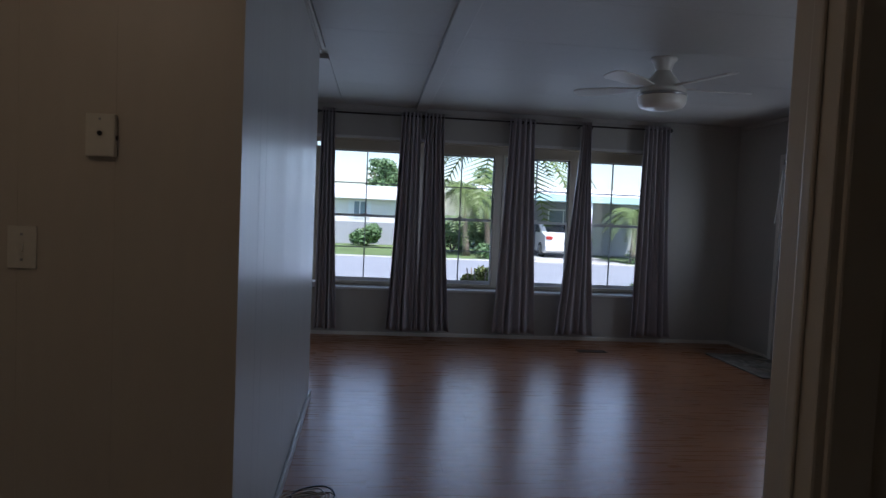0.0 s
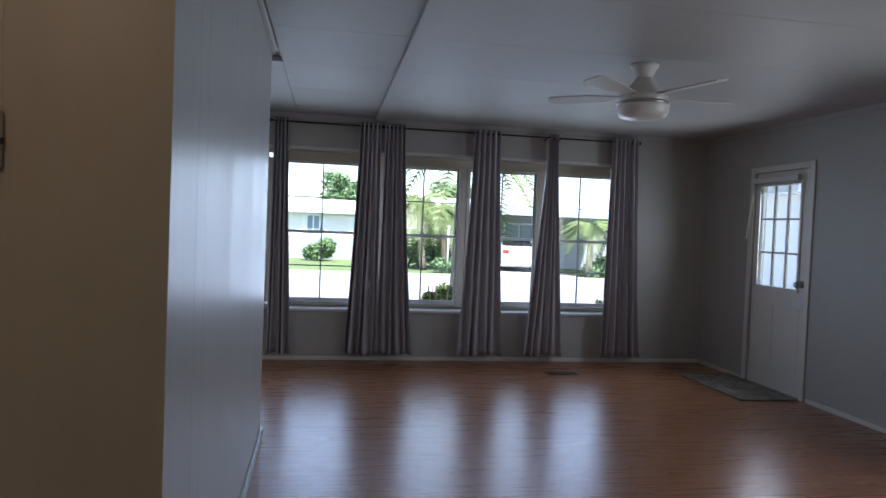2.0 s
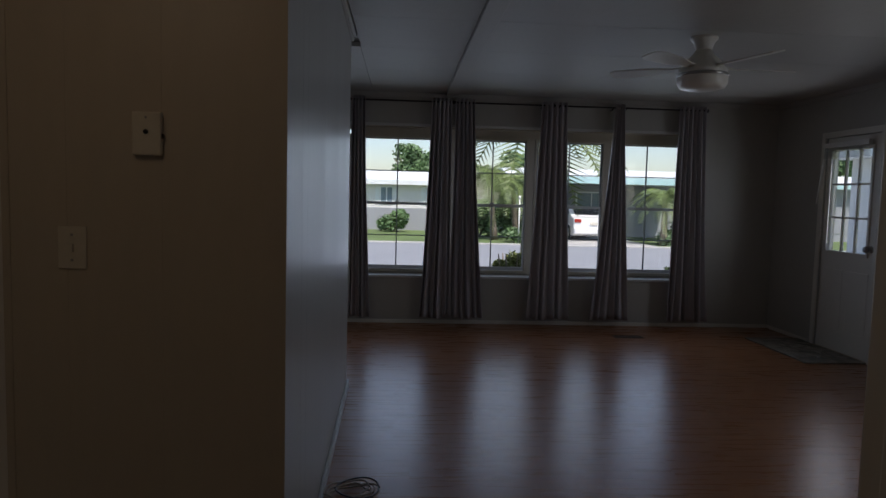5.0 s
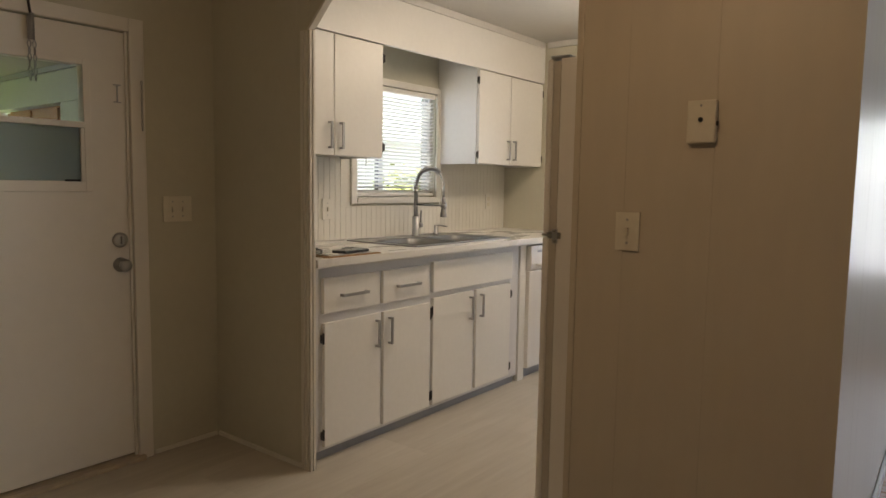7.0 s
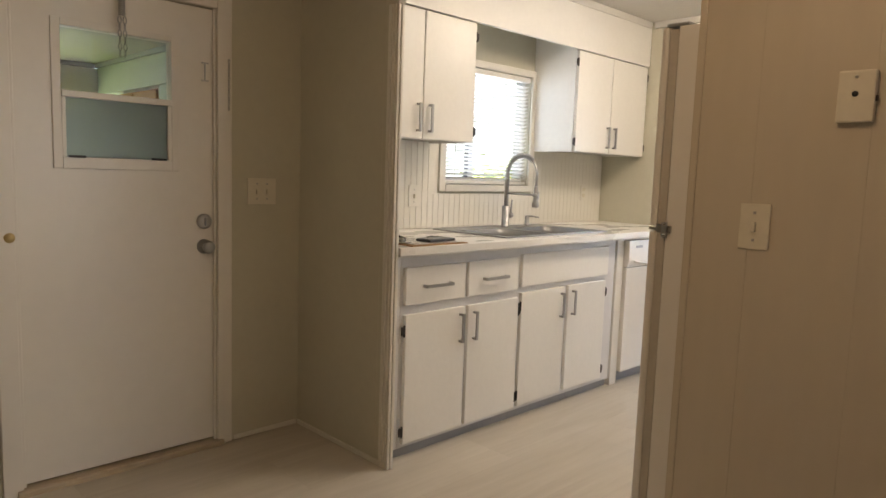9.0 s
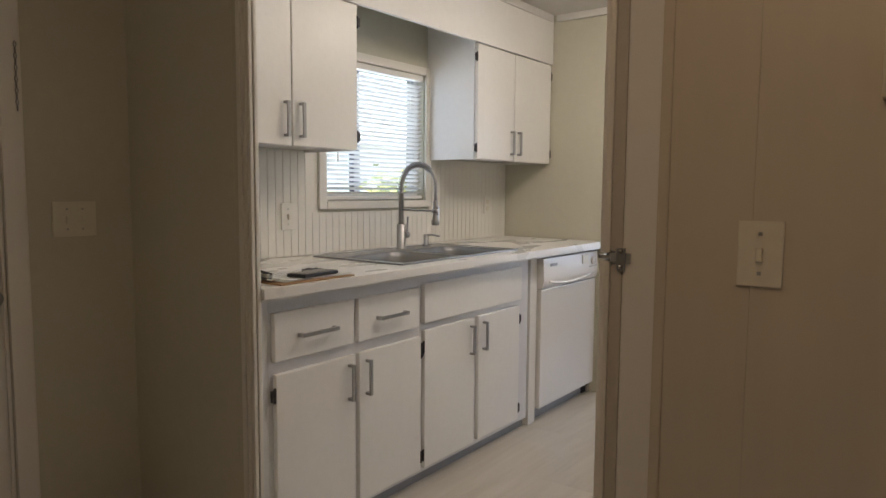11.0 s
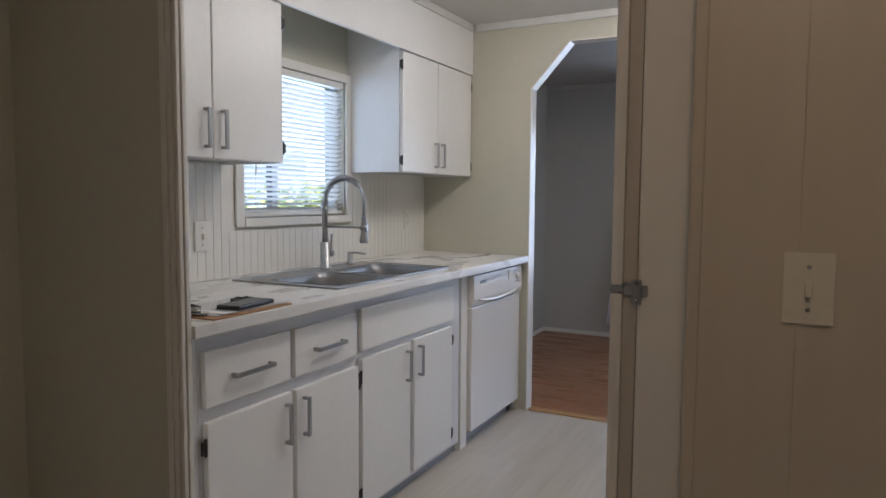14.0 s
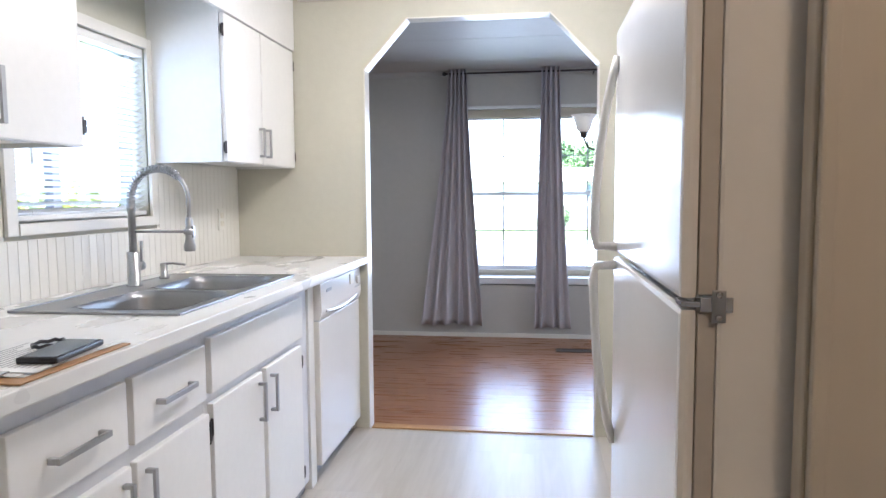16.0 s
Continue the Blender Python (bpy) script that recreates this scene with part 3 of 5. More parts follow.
# east window, its curtain drawn aside
ew = thing("window_7", (EX + 0.06, (EW0 + EW1) / 2, 0.55), "white sliding window on the side wall", "window", kind="structure")
part("window_frame", boxes([(EX + 0.03, EX + 0.09, EW0, EW0 + 0.035, 0.55, 1.9), (EX + 0.03, EX + 0.09, EW1 - 0.035, EW1, 0.55, 1.9), (EX + 0.03, EX + 0.09, EW0 + 0.035, EW1 - 0.035, 0.55, 0.59), (EX + 0.03, EX + 0.09, EW0 + 0.035, EW1 - 0.035, 1.86, 1.9), (EX + 0.04, EX + 0.08, 3.05, 3.09, 0.59, 1.86)], 0.003), VINYL, ew)
for a, b in ((EW0 + 0.035, 3.05), (3.09, EW1 - 0.035)):
    part("pane", boxes([(EX + 0.055, EX + 0.06, a, b, 0.59, 1.86)]), GLASS, ew).visible_shadow = False


# ---- front door, nine lights and a raised blind ----
fd = thing("door_1", (EX, (DY0 + DY1) / 2, 0), "white front door with a nine-light window and raised blind", "door", kind="structure")
GY0, GY1, GZ0, GZ1 = 5.490, 5.995, 0.856, 1.70
part("door_slab", boxes([(EX + 0.012, EX + 0.056, DY0 + 0.004, GY0 - 0.02, 0.012, DTOP - 0.004), (EX + 0.012, EX + 0.056, GY1 + 0.02, DY1 - 0.004, 0.012, DTOP - 0.004), (EX + 0.012, EX + 0.056, GY0 - 0.02, GY1 + 0.02, 0.012, GZ0 - 0.02), (EX + 0.012, EX + 0.056, GY0 - 0.02, GY1 + 0.02, GZ1 + 0.02, DTOP - 0.004)]), DOORW, fd)
lite = part("lite_frame", boxes([(EX + 0.002, EX + 0.058, GY0 - 0.026, GY0, GZ0 - 0.026, GZ1 + 0.026), (EX + 0.002, EX + 0.058, GY1, GY1 + 0.026, GZ0 - 0.026, GZ1 + 0.026), (EX + 0.002, EX + 0.058, GY0, GY1, GZ0 - 0.026, GZ0), (EX + 0.002, EX + 0.058, GY0, GY1, GZ1, GZ1 + 0.026)], 0.003), DOORW, fd)
gy = [GY0 + (GY1 - GY0) * k / 3 for k in range(4)]
gz = [GZ0 + (GZ1 - GZ0) * k / 3 for k in range(4)]
for k in (1, 2):
    part("muntin", boxes([(EX + 0.02, EX + 0.044, gy[k] - 0.008, gy[k] + 0.008, GZ0, GZ1)]), DOORW, lite)
for k in (1, 2):
    part("muntin", boxes([(EX + 0.021, EX + 0.043, gy[j] + 0.008, gy[j + 1] - 0.008, gz[k] - 0.008, gz[k] + 0.008) for j in range(3)]), DOORW, lite)
for j in range(3):
    for k in range(3):
        part("pane", boxes([(EX + 0.030, EX + 0.034, gy[j] + (0.008 if j else 0), gy[j + 1] - (0.008 if j < 2 else 0), gz[k] + (0.008 if k else 0), gz[k + 1] - (0.008 if k < 2 else 0))]), GLASS, lite).visible_shadow = False
part("raised_panel", boxes([(EX + 0.008, EX + 0.0125, 5.445, 5.69, 0.20, 0.70), (EX + 0.008, EX + 0.0125, 5.76, 6.005, 0.20, 0.70)], 0.003), DOORW, fd)
part("door_knob", lathe([(0.001, -0.062), (0.022, -0.060), (0.027, -0.045), (0.022, -0.03), (0.010, -0.024), (0.010, -0.008), (0.028, -0.006), (0.028, 0.0)], (EX + 0.012, 5.432, 0.90), 20, "x"), NICKEL, fd, "satin nickel door knob")
part("threshold", boxes([(EX - 0.01, EX + 0.11, DY0, DY1, -0.005, 0.011)]), WOODSILL, fd)
trim_run("trim_front_door", [(EX - 0.014, EX - 0.0005, DY0 - 0.052, DY0, 0.0, DTOP + 0.05), (EX - 0.014, EX - 0.0005, DY1, DY1 + 0.052, 0.0, DTOP + 0.05), (EX - 0.014, EX - 0.0005, DY0, DY1, DTOP, DTOP + 0.05)], "white casing of the front door", material=DOORW)
bl = thing("door_blind", (EX - 0.02, 5.8, 1.72), "white mini blind raised to the top of the door", "blind")
part("headrail", boxes([(EX - 0.036, EX - 0.003, 5.485, 6.055, 1.725, 1.768)], 0.003), BLIND, bl)
part("slat_stack", boxes([(EX - 0.034, EX - 0.006, 5.495, 6.045, 1.637 + k * 0.0105, 1.639 + k * 0.0105) for k in range(8)]), BLIND, bl)
part("wand", tube([(EX - 0.03, 6.045, 1.72), (EX - 0.045, 6.10, 1.25)], 0.005, 8), BLIND, bl)
mat_rnd = random.Random(12)
rim_pts = []
for k in range(40):
    a = k / 40 * math.tau
    cxy = max(abs(math.cos(a)), abs(math.sin(a)))
    rim_pts.append((3.245 + 0.225 * math.cos(a) / cxy + mat_rnd.uniform(-0.008, 0.008) - (0.05 if math.cos(a) < -0.7 else 0), 5.83 + 0.47 * math.sin(a) / cxy + mat_rnd.uniform(-0.012, 0.012)))
mat_t = solid("doormat", prism(rim_pts, 0.001, 0.012, "z"), MAT, "dark doormat with a leafy pattern by the front door", "doormat")
MOTIF = mat("doormat_leaf_motif", (0.34, 0.31, 0.25), 0.9, vary=0.3, scale=30)
for k in range(34):
    mx, my, ma, ml = mat_rnd.uniform(3.02, 3.42), mat_rnd.uniform(5.40, 6.25), mat_rnd.uniform(0, 360), mat_rnd.uniform(0.025, 0.06)
    bm = prism([(-ml, 0), (-ml * 0.4, ml * 0.35), (ml * 0.4, ml * 0.28), (ml, 0), (ml * 0.3, -ml * 0.3), (-ml * 0.5, -ml * 0.26)], 0.0122, 0.0135 + 0.0001 * k, "z")
    bmesh.ops.transform(bm, matrix=pose(mx, my, 0, 0, 0, ma), verts=bm.verts)
    part("leaf_motif", bm, MOTIF, mat_t)

# ---- outer door of the nook ----
kd = thing("door_2", (WX, (KD0 + KD1) / 2, 0), "white outer door with a two-pane window", "door", kind="structure")
SY0, SY1, SZ0, SZ1 = 1.155, 1.563, 1.172, 1.655
part("door_slab", boxes([(WX - 0.052, WX - 0.012, KD0 + 0.004, SY0, 0.03, KDTOP - 0.004), (WX - 0.052, WX - 0.012, SY1, KD1 - 0.004, 0.03, KDTOP - 0.004), (WX - 0.052, WX - 0.012, SY0, SY1, 0.03, SZ0), (WX - 0.052, WX - 0.012, SY0, SY1, SZ1, KDTOP - 0.004)]), DOORW, kd)
wf = part("window_frame", boxes([(WX - 0.056, WX - 0.004, SY0 - 0.018, SY0 + 0.012, SZ0 - 0.02, SZ1 + 0.015), (WX - 0.056, WX - 0.004, SY1 - 0.010, SY1 + 0.018, SZ0 - 0.02, SZ1 + 0.015), (WX - 0.056, WX - 0.004, SY0 + 0.012, SY1 - 0.010, SZ1 - 0.010, SZ1 + 0.015), (WX - 0.056, WX - 0.002, SY0 + 0.012, SY1 - 0.010, SZ0 - 0.02, SZ0 + 0.022), (WX - 0.05, WX + 0.002, SY0 + 0.012, SY1 - 0.010, 1.402, 1.425)], 0.003), DOORW, kd)
part("pane", boxes([(WX - 0.034, WX - 0.030, SY0 + 0.012, SY1 - 0.010, 1.425, SZ1 - 0.010)]), GLASS, wf).visible_shadow = False
lower = part("lower_sash", boxes([(WX - 0.028, WX - 0.006, SY0 + 0.012, SY0 + 0.026, SZ0 + 0.022, 1.402), (WX - 0.028, WX - 0.006, SY1 - 0.024, SY1 - 0.010, SZ0 + 0.022, 1.402)], 0.002), DOORW, wf)
part("pane", boxes([(WX - 0.020, WX - 0.016, SY0 + 0.026, SY1 - 0.024, SZ0 + 0.022, 1.402)]), FROST, wf, "ribbed obscure lower pane").visible_shadow = False
for y in (SY0 + 0.03, SY1 - 0.09):
    part("sash_clip", boxes([(WX - 0.004, WX + 0.008, y, y + 0.055, SZ0 + 0.020, SZ0 + 0.028)], 0.002), DARKMETAL, wf)
for z, name in ((0.850, "door_knob"), (0.953, "deadbolt")):
    prof = [(0.030, 0.0), (0.030, 0.006), (0.012, 0.010), (0.010, 0.03), (0.022, 0.036), (0.026, 0.05), (0.020, 0.062), (0.001, 0.064)] if name == "door_knob" else [(0.031, 0.0), (0.031, 0.010), (0.024, 0.016), (0.001, 0.017)]
    part(name, lathe(prof, (WX - 0.012, 1.683, z), 24, "x"), NICKEL, kd, "satin nickel " + name.replace("_", " "))
part("thumb_turn", boxes([(WX + 0.004, WX + 0.020, 1.678, 1.688, 0.936, 0.970)], 0.003), NICKEL, kd)
part("catch", boxes([(WX - 0.012, WX - 0.006, 1.688, 1.692, 1.515, 1.585), (WX - 0.012, WX - 0.006, 1.676, 1.704, 1.582, 1.587), (WX - 0.012, WX - 0.006, 1.676, 1.704, 1.513, 1.518)]), NICKEL, kd)
part("brass_catch", lathe([(0.017, 0.0), (0.019, 0.004), (0.017, 0.016), (0.010, 0.023), (0.001, 0.025)], (WX + 0.002, KD0 - 0.018, 0.915), 18, "x"), BRASS, kd, "round brass catch")
part("threshold", boxes([(WX - 0.11, WX + 0.035, KD0 - 0.02, KD1 + 0.02, -0.004, 0.022)], 0.004), WOODSILL, kd, "worn wooden threshold")
trim_run("trim_outer_door", [(WX + 0.0005, WX + 0.016, KD0 - 0.062, KD0, 0.0, KDTOP + 0.055), (WX + 0.0005, WX + 0.016, KD1, KD1 + 0.062, 0.0, KDTOP + 0.055), (WX + 0.0005, WX + 0.016, KD0, KD1, KDTOP, KDTOP + 0.055), (WX - 0.01, WX, KD0, KD0 + 0.012, 0.0, KDTOP), (WX - 0.01, WX, KD1 - 0.012, KD1, 0.0, KDTOP)], "white casing of the outer door", material=DOORW)
ch = thing("door_chain", (WX + 0.018, 1.365, 1.55), "steel door chain with a coil spring over the glass", "door chain")
part("hook", tube([(WX + 0.014, 1.36, 1.855), (WX + 0.022, 1.36, 1.83), (WX + 0.020, 1.365, 1.80)], 0.005, 8), DARKMETAL, ch)
spring = [(WX + 0.02 + 0.010 * math.cos(k * 0.9), 1.365 + 0.010 * math.sin(k * 0.9), 1.80 - k * 0.00095) for k in range(100)]
part("spring", tube(spring, 0.0028, 6), NICKEL, ch)
for side in (-0.008, 0.010):
    for k in range(6):
        zc = 1.69 - k * 0.024
        a = k % 2 * 1.57
        ring = [(WX + 0.02 + 0.006 * math.cos(q * math.tau / 10) * math.sin(a), 1.365 + side + 0.006 * math.cos(q * math.tau / 10) * math.cos(a), zc + 0.013 * math.sin(q * math.tau / 10)) for q in range(11)]
        part("chain_link", tube(ring, 0.002, 5), NICKEL, ch)
ch2 = thing("latch_chain", (WX + 0.012, KD1 + 0.035, 1.40), "short chain hanging on the door casing", "door chain")
for k in range(12):
    zc = 1.60 - k * 0.017
    a = k % 2 * 1.57
    ring = [(WX + 0.022 + 0.004 * math.cos(q * math.tau / 8) * math.sin(a), KD1 + 0.045 + 0.004 * math.cos(q * math.tau / 8) * math.cos(a), zc + 0.009 * math.sin(q * math.tau / 8)) for q in range(9)]
    part("chain_link", tube(ring, 0.0016, 5), NICKEL, ch2)


# ---- switches, sockets, jack ----
def plate(name, label, category, face, w, h, toggles, sockets=0, parent_mat=None):
    """A wall plate; face is its middle and the way it looks out."""
    (px, py, pz), way = face
    t = thing(name, (px, py, pz), label, category)
    def rect(u0, u1, v0, v1, d0, d1, bev=0.0):
        return boxes([(px + d0, px + d1, py + u0, py + u1, pz + v0, pz + v1)] if way == "x" else [(px + u0, px + u1, py - d1, py - d0, pz + v0, pz + v1)], bev)
    part("cover", rect(-w / 2, w / 2, -h / 2, h / 2, 0.0005, 0.007, 0.002), parent_mat or PLATE, t)
    n = max(toggles, 1)
    for k in range(toggles):
        u = (k - (n - 1) / 2) * 0.048
        part("toggle", rect(u - 0.005, u + 0.005, -0.012, 0.010, 0.007, 0.017, 0.002), PLATE, t)
        for v in (-0.032, 0.032):
            part("screw", rect(u - 0.003, u + 0.003, v - 0.003, v + 0.003, 0.0072, 0.0085), NICKEL, t)
    for k in range(sockets):
        v = (k - (sockets - 1) / 2) * 0.04
        part("socket", rect(-0.014, 0.014, v - 0.013, v + 0.013, 0.007, 0.009, 0.002), PLATE, t)
    return t


plate("light_switch", "ivory single toggle light switch plate", "light switch", ((-1.026, SWY, 1.083), "y"), 0.069, 0.107, 1)
plate("light_switch", "ivory double toggle light switch plate", "light switch", ((WX, 1.936, 1.077), "x"), 0.135, 0.112, 2)
plate("light_switch", "white single switch plate on the beadboard", "light switch", ((WX + 0.016, 2.80, 1.06), "x"), 0.070, 0.112, 1, 0, BEAD)
plate("wall_socket", "white socket plate on the kitchen wall", "socket", ((WX + 0.016, 4.33, 1.085), "x"), 0.062, 0.105, 0, 2, BEAD)
jack = thing("phone_jack", (-0.837, SWY, 1.37), "ivory wall telephone jack box", "phone jack")
part("jack_box", boxes([(-0.873, -0.802, SWY - 0.020, SWY - 0.0005, 1.318, 1.425)], 0.004), PLATE, jack)
part("jack_port", lathe([(0.006, 0.0), (0.006, -0.003), (0.001, -0.003)], (-0.838, SWY - 0.020, 1.376), 12, "y"), BLACK, jack)
part("jack_screw", lathe([(0.003, 0.0), (0.003, -0.002), (0.001, -0.002)], (-0.838, SWY - 0.020, 1.411), 8, "y"), NICKEL, jack)
part("jack_clip", boxes([(-0.8019, -0.797, SWY - 0.014, SWY - 0.009, 1.36, 1.372)]), DARKMETAL, jack)

# ---- kitchen: base units, worktop, sink ----
FX = -2.435                    # face frame
DX = -2.415                    # face of doors and drawers


def pull(parent, p, length, upright, out=0.026):
    """A square bar pull."""
    x, y, z = p
    h = length / 2
    if upright:
        rows = [(x + out - 0.008, x + out, y - 0.0065, y + 0.0065, z - h, z + h), (x, x + out - 0.008, y - 0.0065, y + 0.0065, z - h, z - h + 0.010), (x, x + out - 0.008, y - 0.0065, y + 0.0065, z + h - 0.010, z + h)]
    else:
        rows = [(x + out - 0.008, x + out, y - h, y + h, z - 0.0065, z + 0.0065), (x, x + out - 0.008, y - h, y - h + 0.010, z - 0.0065, z + 0.0065), (x, x + out - 0.008, y + h - 0.010, y + h, z - 0.0065, z + 0.0065)]
    part("handle", boxes(rows, 0.0012), NICKEL, parent, "brushed nickel bar handle")


def hinge(parent, x, y, z):
    bm = tube([(x, y, z - 0.024), (x, y, z + 0.024)], 0.0045, 8)
    box(bm, x - 0.004, x + 0.002, y - 0.014, y + 0.014, z - 0.018, z + 0.018)
    part("hinge", bm, DARKMETAL, parent, "dark exposed hinge")


def front(unit, name, y0, y1, z0, z1, x=DX, handle=None, hinges=None, back=0.019):
    f = part(name, boxes([(x - back, x, y0, y1, z0, z1)], 0.004), CAB, unit)
    if handle == "drawer":
        pull(f, (x, (y0 + y1) / 2, (z0 + z1) / 2 - 0.004), 0.158, False)
    elif handle:
        hy = y1 - 0.031 if handle[0] == "n" else y0 + 0.036
        hz = z1 - 0.092 if handle[1] == "t" else z0 + 0.095
        pull(f, (x, hy, hz), 0.128, True)
    if hinges:
        hy = y0 - 0.004 if hinges == "s" else y1 + 0.004
        for z in (z0 + 0.055, z1 - 0.065):
            hinge(f, x - 0.003, hy, z)
    return f


def base_unit(y0, y1, label):
    u = thing("base_cabinet", (-2.75, (y0 + y1) / 2, 0), label, "cabinet", "base cabinets")
    part("side_panel", boxes([(WX + 0.03, FX - 0.019, y0, y0 + 0.016, 0.05, 0.846)]), CABFRAME, u)
    part("side_panel", boxes([(WX + 0.03, FX - 0.019, y1 - 0.016, y1, 0.05, 0.846)]), CABFRAME, u)
    part("bottom_shelf", boxes([(WX + 0.03, FX - 0.019, y0 + 0.016, y1 - 0.016, 0.05, 0.066)]), CABFRAME, u)
    part("back_panel", boxes([(WX + 0.02, WX + 0.03, y0, y1, 0.05, 0.846)]), CABFRAME, u)
    part("toe_kick", boxes([(FX - 0.035, FX - 0.020, y0, y1, 0.0, 0.05)]), KICK, u, "grey recessed toe kick")
    return u


u = base_unit(2.2135, 2.940, "white base cabinet with two drawers and two doors")
part("face_frame", boxes([(FX - 0.018, FX, 2.2135, 2.940, 0.79, 0.846), (FX - 0.018, FX, 2.2135, 2.940, 0.045, 0.078), (FX - 0.018, FX, 2.2135, 2.940, 0.60, 0.655), (FX - 0.018, FX, 2.2135, 2.235, 0.078, 0.60), (FX - 0.018, FX, 2.560, 2.605, 0.078, 0.60), (FX - 0.018, FX, 2.925, 2.940, 0.078, 0.60), (FX - 0.018, FX, 2.2135, 2.235, 0.655, 0.79), (FX - 0.018, FX, 2.560, 2.600, 0.655, 0.79), (FX - 0.018, FX, 2.915, 2.940, 0.655, 0.79)]), CABFRAME, u)
front(u, "drawer", 2.224, 2.568, 0.646, 0.800, handle="drawer")
front(u, "drawer", 2.590, 2.928, 0.646, 0.800, handle="drawer")
front(u, "door", 2.228, 2.574, 0.064, 0.607, handle="nt", hinges="s")
front(u, "door", 2.594, 2.938, 0.064, 0.607, handle="st", hinges="n")
u = base_unit(2.941, 3.800, "white sink base cabinet with a false drawer front")
part("face_frame", boxes([(FX - 0.018, FX, 2.941, 3.800, 0.80, 0.846), (FX - 0.018, FX, 2.941, 3.800, 0.045, 0.078), (FX - 0.018, FX, 2.941, 3.800, 0.62, 0.66), (FX - 0.018, FX, 2.941, 2.975, 0.078, 0.62), (FX - 0.018, FX, 3.30, 3.355, 0.078, 0.62), (FX - 0.018, FX, 3.68, 3.800, 0.078, 0.62), (FX - 0.018, FX, 2.941, 2.975, 0.66, 0.80), (FX - 0.018, FX, 2.975, 3.68, 0.66, 0.80), (FX - 0.018, FX, 3.68, 3.800, 0.66, 0.80)]), CABFRAME, u)
front(u, "false_front", 2.960, 3.705, 0.654, 0.812)
front(u, "door", 2.962, 3.310, 0.066, 0.626, handle="nt", hinges="s")
front(u, "door", 3.342, 3.690, 0.070, 0.628, handle="st", hinges="n")
solid("filler_strip", boxes([(FX - 0.018, FX, 2.148, 2.2125, 0.045, 0.846), (FX - 0.035, FX - 0.020, 2.148, 2.2125, 0.0, 0.045)]), CABFRAME, "white filler strip between cabinet and stub wall", "filler strip")
solid("filler_post", boxes([(FX - 0.5, FX + 0.006, 3.815, 3.882, 0.0, 0.846)], 0.003), CAB, "white filler post beside the dishwasher", "post")
solid("end_panel", boxes([(WX + 0.02, FX - 0.01, 4.540, 4.556, 0.0, 0.846)]), CAB, "white end panel by the arch", "panel")

SX0, SX1, SB0, SB1 = -2.945, -2.455, 2.868, 3.728     # sink rim
WTF = -2.366
counter = thing("worktop", (-2.73, 3.4, 0.85), "white marbled laminate worktop with a square nosing", "worktop")
MARBLE = mat("white_marbled_laminate", (0.73, 0.72, 0.695), 0.28, vary=0.035, scale=3.5, stretch=(1.6, 0.8, 1), bump=0.0)
WY0, WY1 = 2.2135, 4.557
part("top", boxes([(WX + 0.001, SX0 + 0.02, WY0, WY1, 0.848, 0.888), (SX1 - 0.02, WTF - 0.012, WY0, WY1, 0.848, 0.888), (-2.468, WTF - 0.012, 2.148, WY0, 0.848, 0.888), (SX0 + 0.02, SX1 - 0.02, WY0, SB0 + 0.02, 0.848, 0.888), (SX0 + 0.02, SX1 - 0.02, SB1 - 0.02, WY1, 0.848, 0.888)]), MARBLE, counter)
part("nosing", boxes([(WTF - 0.0118, WTF, 2.148, WY1, 0.855, 0.8885)], 0.003), MARBLE, counter)

sink = thing("sink", (-2.69, 3.30, 0.888), "stainless steel double bowl drop-in sink", "sink")
bowls = ((-2.815, -2.490, 2.925, 3.275), (-2.815, -2.490, 3.320, 3.670))
rim = bmesh.new()
(bx0, bx1, ba, bb), (_, _, bc, bd) = bowls
for r in ((SX0, bx0, SB0, SB1), (bx1, SX1, SB0, SB1), (bx0, bx1, SB0, ba), (bx0, bx1, bb, bc), (bx0, bx1, bd, SB1)):
    box(rim, r[0], r[1], r[2], r[3], 0.889, 0.893)
for r in ((SX0 - 0.004, SX0 + 0.006, SB0, SB1), (SX1 - 0.006, SX1 + 0.004, SB0, SB1), (SX0, SX1, SB0 - 0.004, SB0 + 0.006), (SX0, SX1, SB1 - 0.006, SB1 + 0.004)):
    box(rim, r[0], r[1], r[2], r[3], 0.8885, 0.8955, 0.0015)
part("rim", rim, STEEL, sink)


def bowl(x0, x1, y0, y1, depth=0.17, r=0.07):
    """A bowl with rounded corners that narrows a little to its floor."""
    bm = bmesh.new()
    rings = []
    for inset, z, rr in ((-0.004, 0.8945, r), (0.0, 0.889, r), (0.006, 0.87, r), (0.016, 0.888 - depth + 0.04, r), (0.03, 0.888 - depth + 0.012, r), (0.06, 0.888 - depth, r * 0.8)):
        ring = []
        for cx, cy, a0 in ((x1 - r, y1 - r, 0), (x0 + r, y1 - r, 90), (x0 + r, y0 + r, 180), (x1 - r, y0 + r, 270)):
            for k in range(7):
                a = radians(a0 + k * 15)
                rad = max(rr - inset, 0.01)
                ring.append(bm.verts.new((cx + rad * math.cos(a), cy + rad * math.sin(a), z)))
        rings.append(ring)
    for a, b in zip(rings, rings[1:]):
        for k in range(len(a)):
            j = (k + 1) % len(a)
            bm.faces.new((a[k], b[k], b[j], a[j])).smooth = True
    bm.faces.new(rings[-1])
    # deck corners between the rounded rim and the square cut-out
    top = rings[1]
    for q, (cx, cy) in enumerate(((x1, y1), (x0, y1), (x0, y0), (x1, y0))):
        corner = bm.verts.new((cx, cy, 0.8926))
        arc = top[q * 7:q * 7 + 7]
        for a, b in zip(arc, arc[1:]):
            bm.faces.new((corner, a, b))
    bmesh.ops.recalc_face_normals(bm, faces=bm.faces)
    return bm


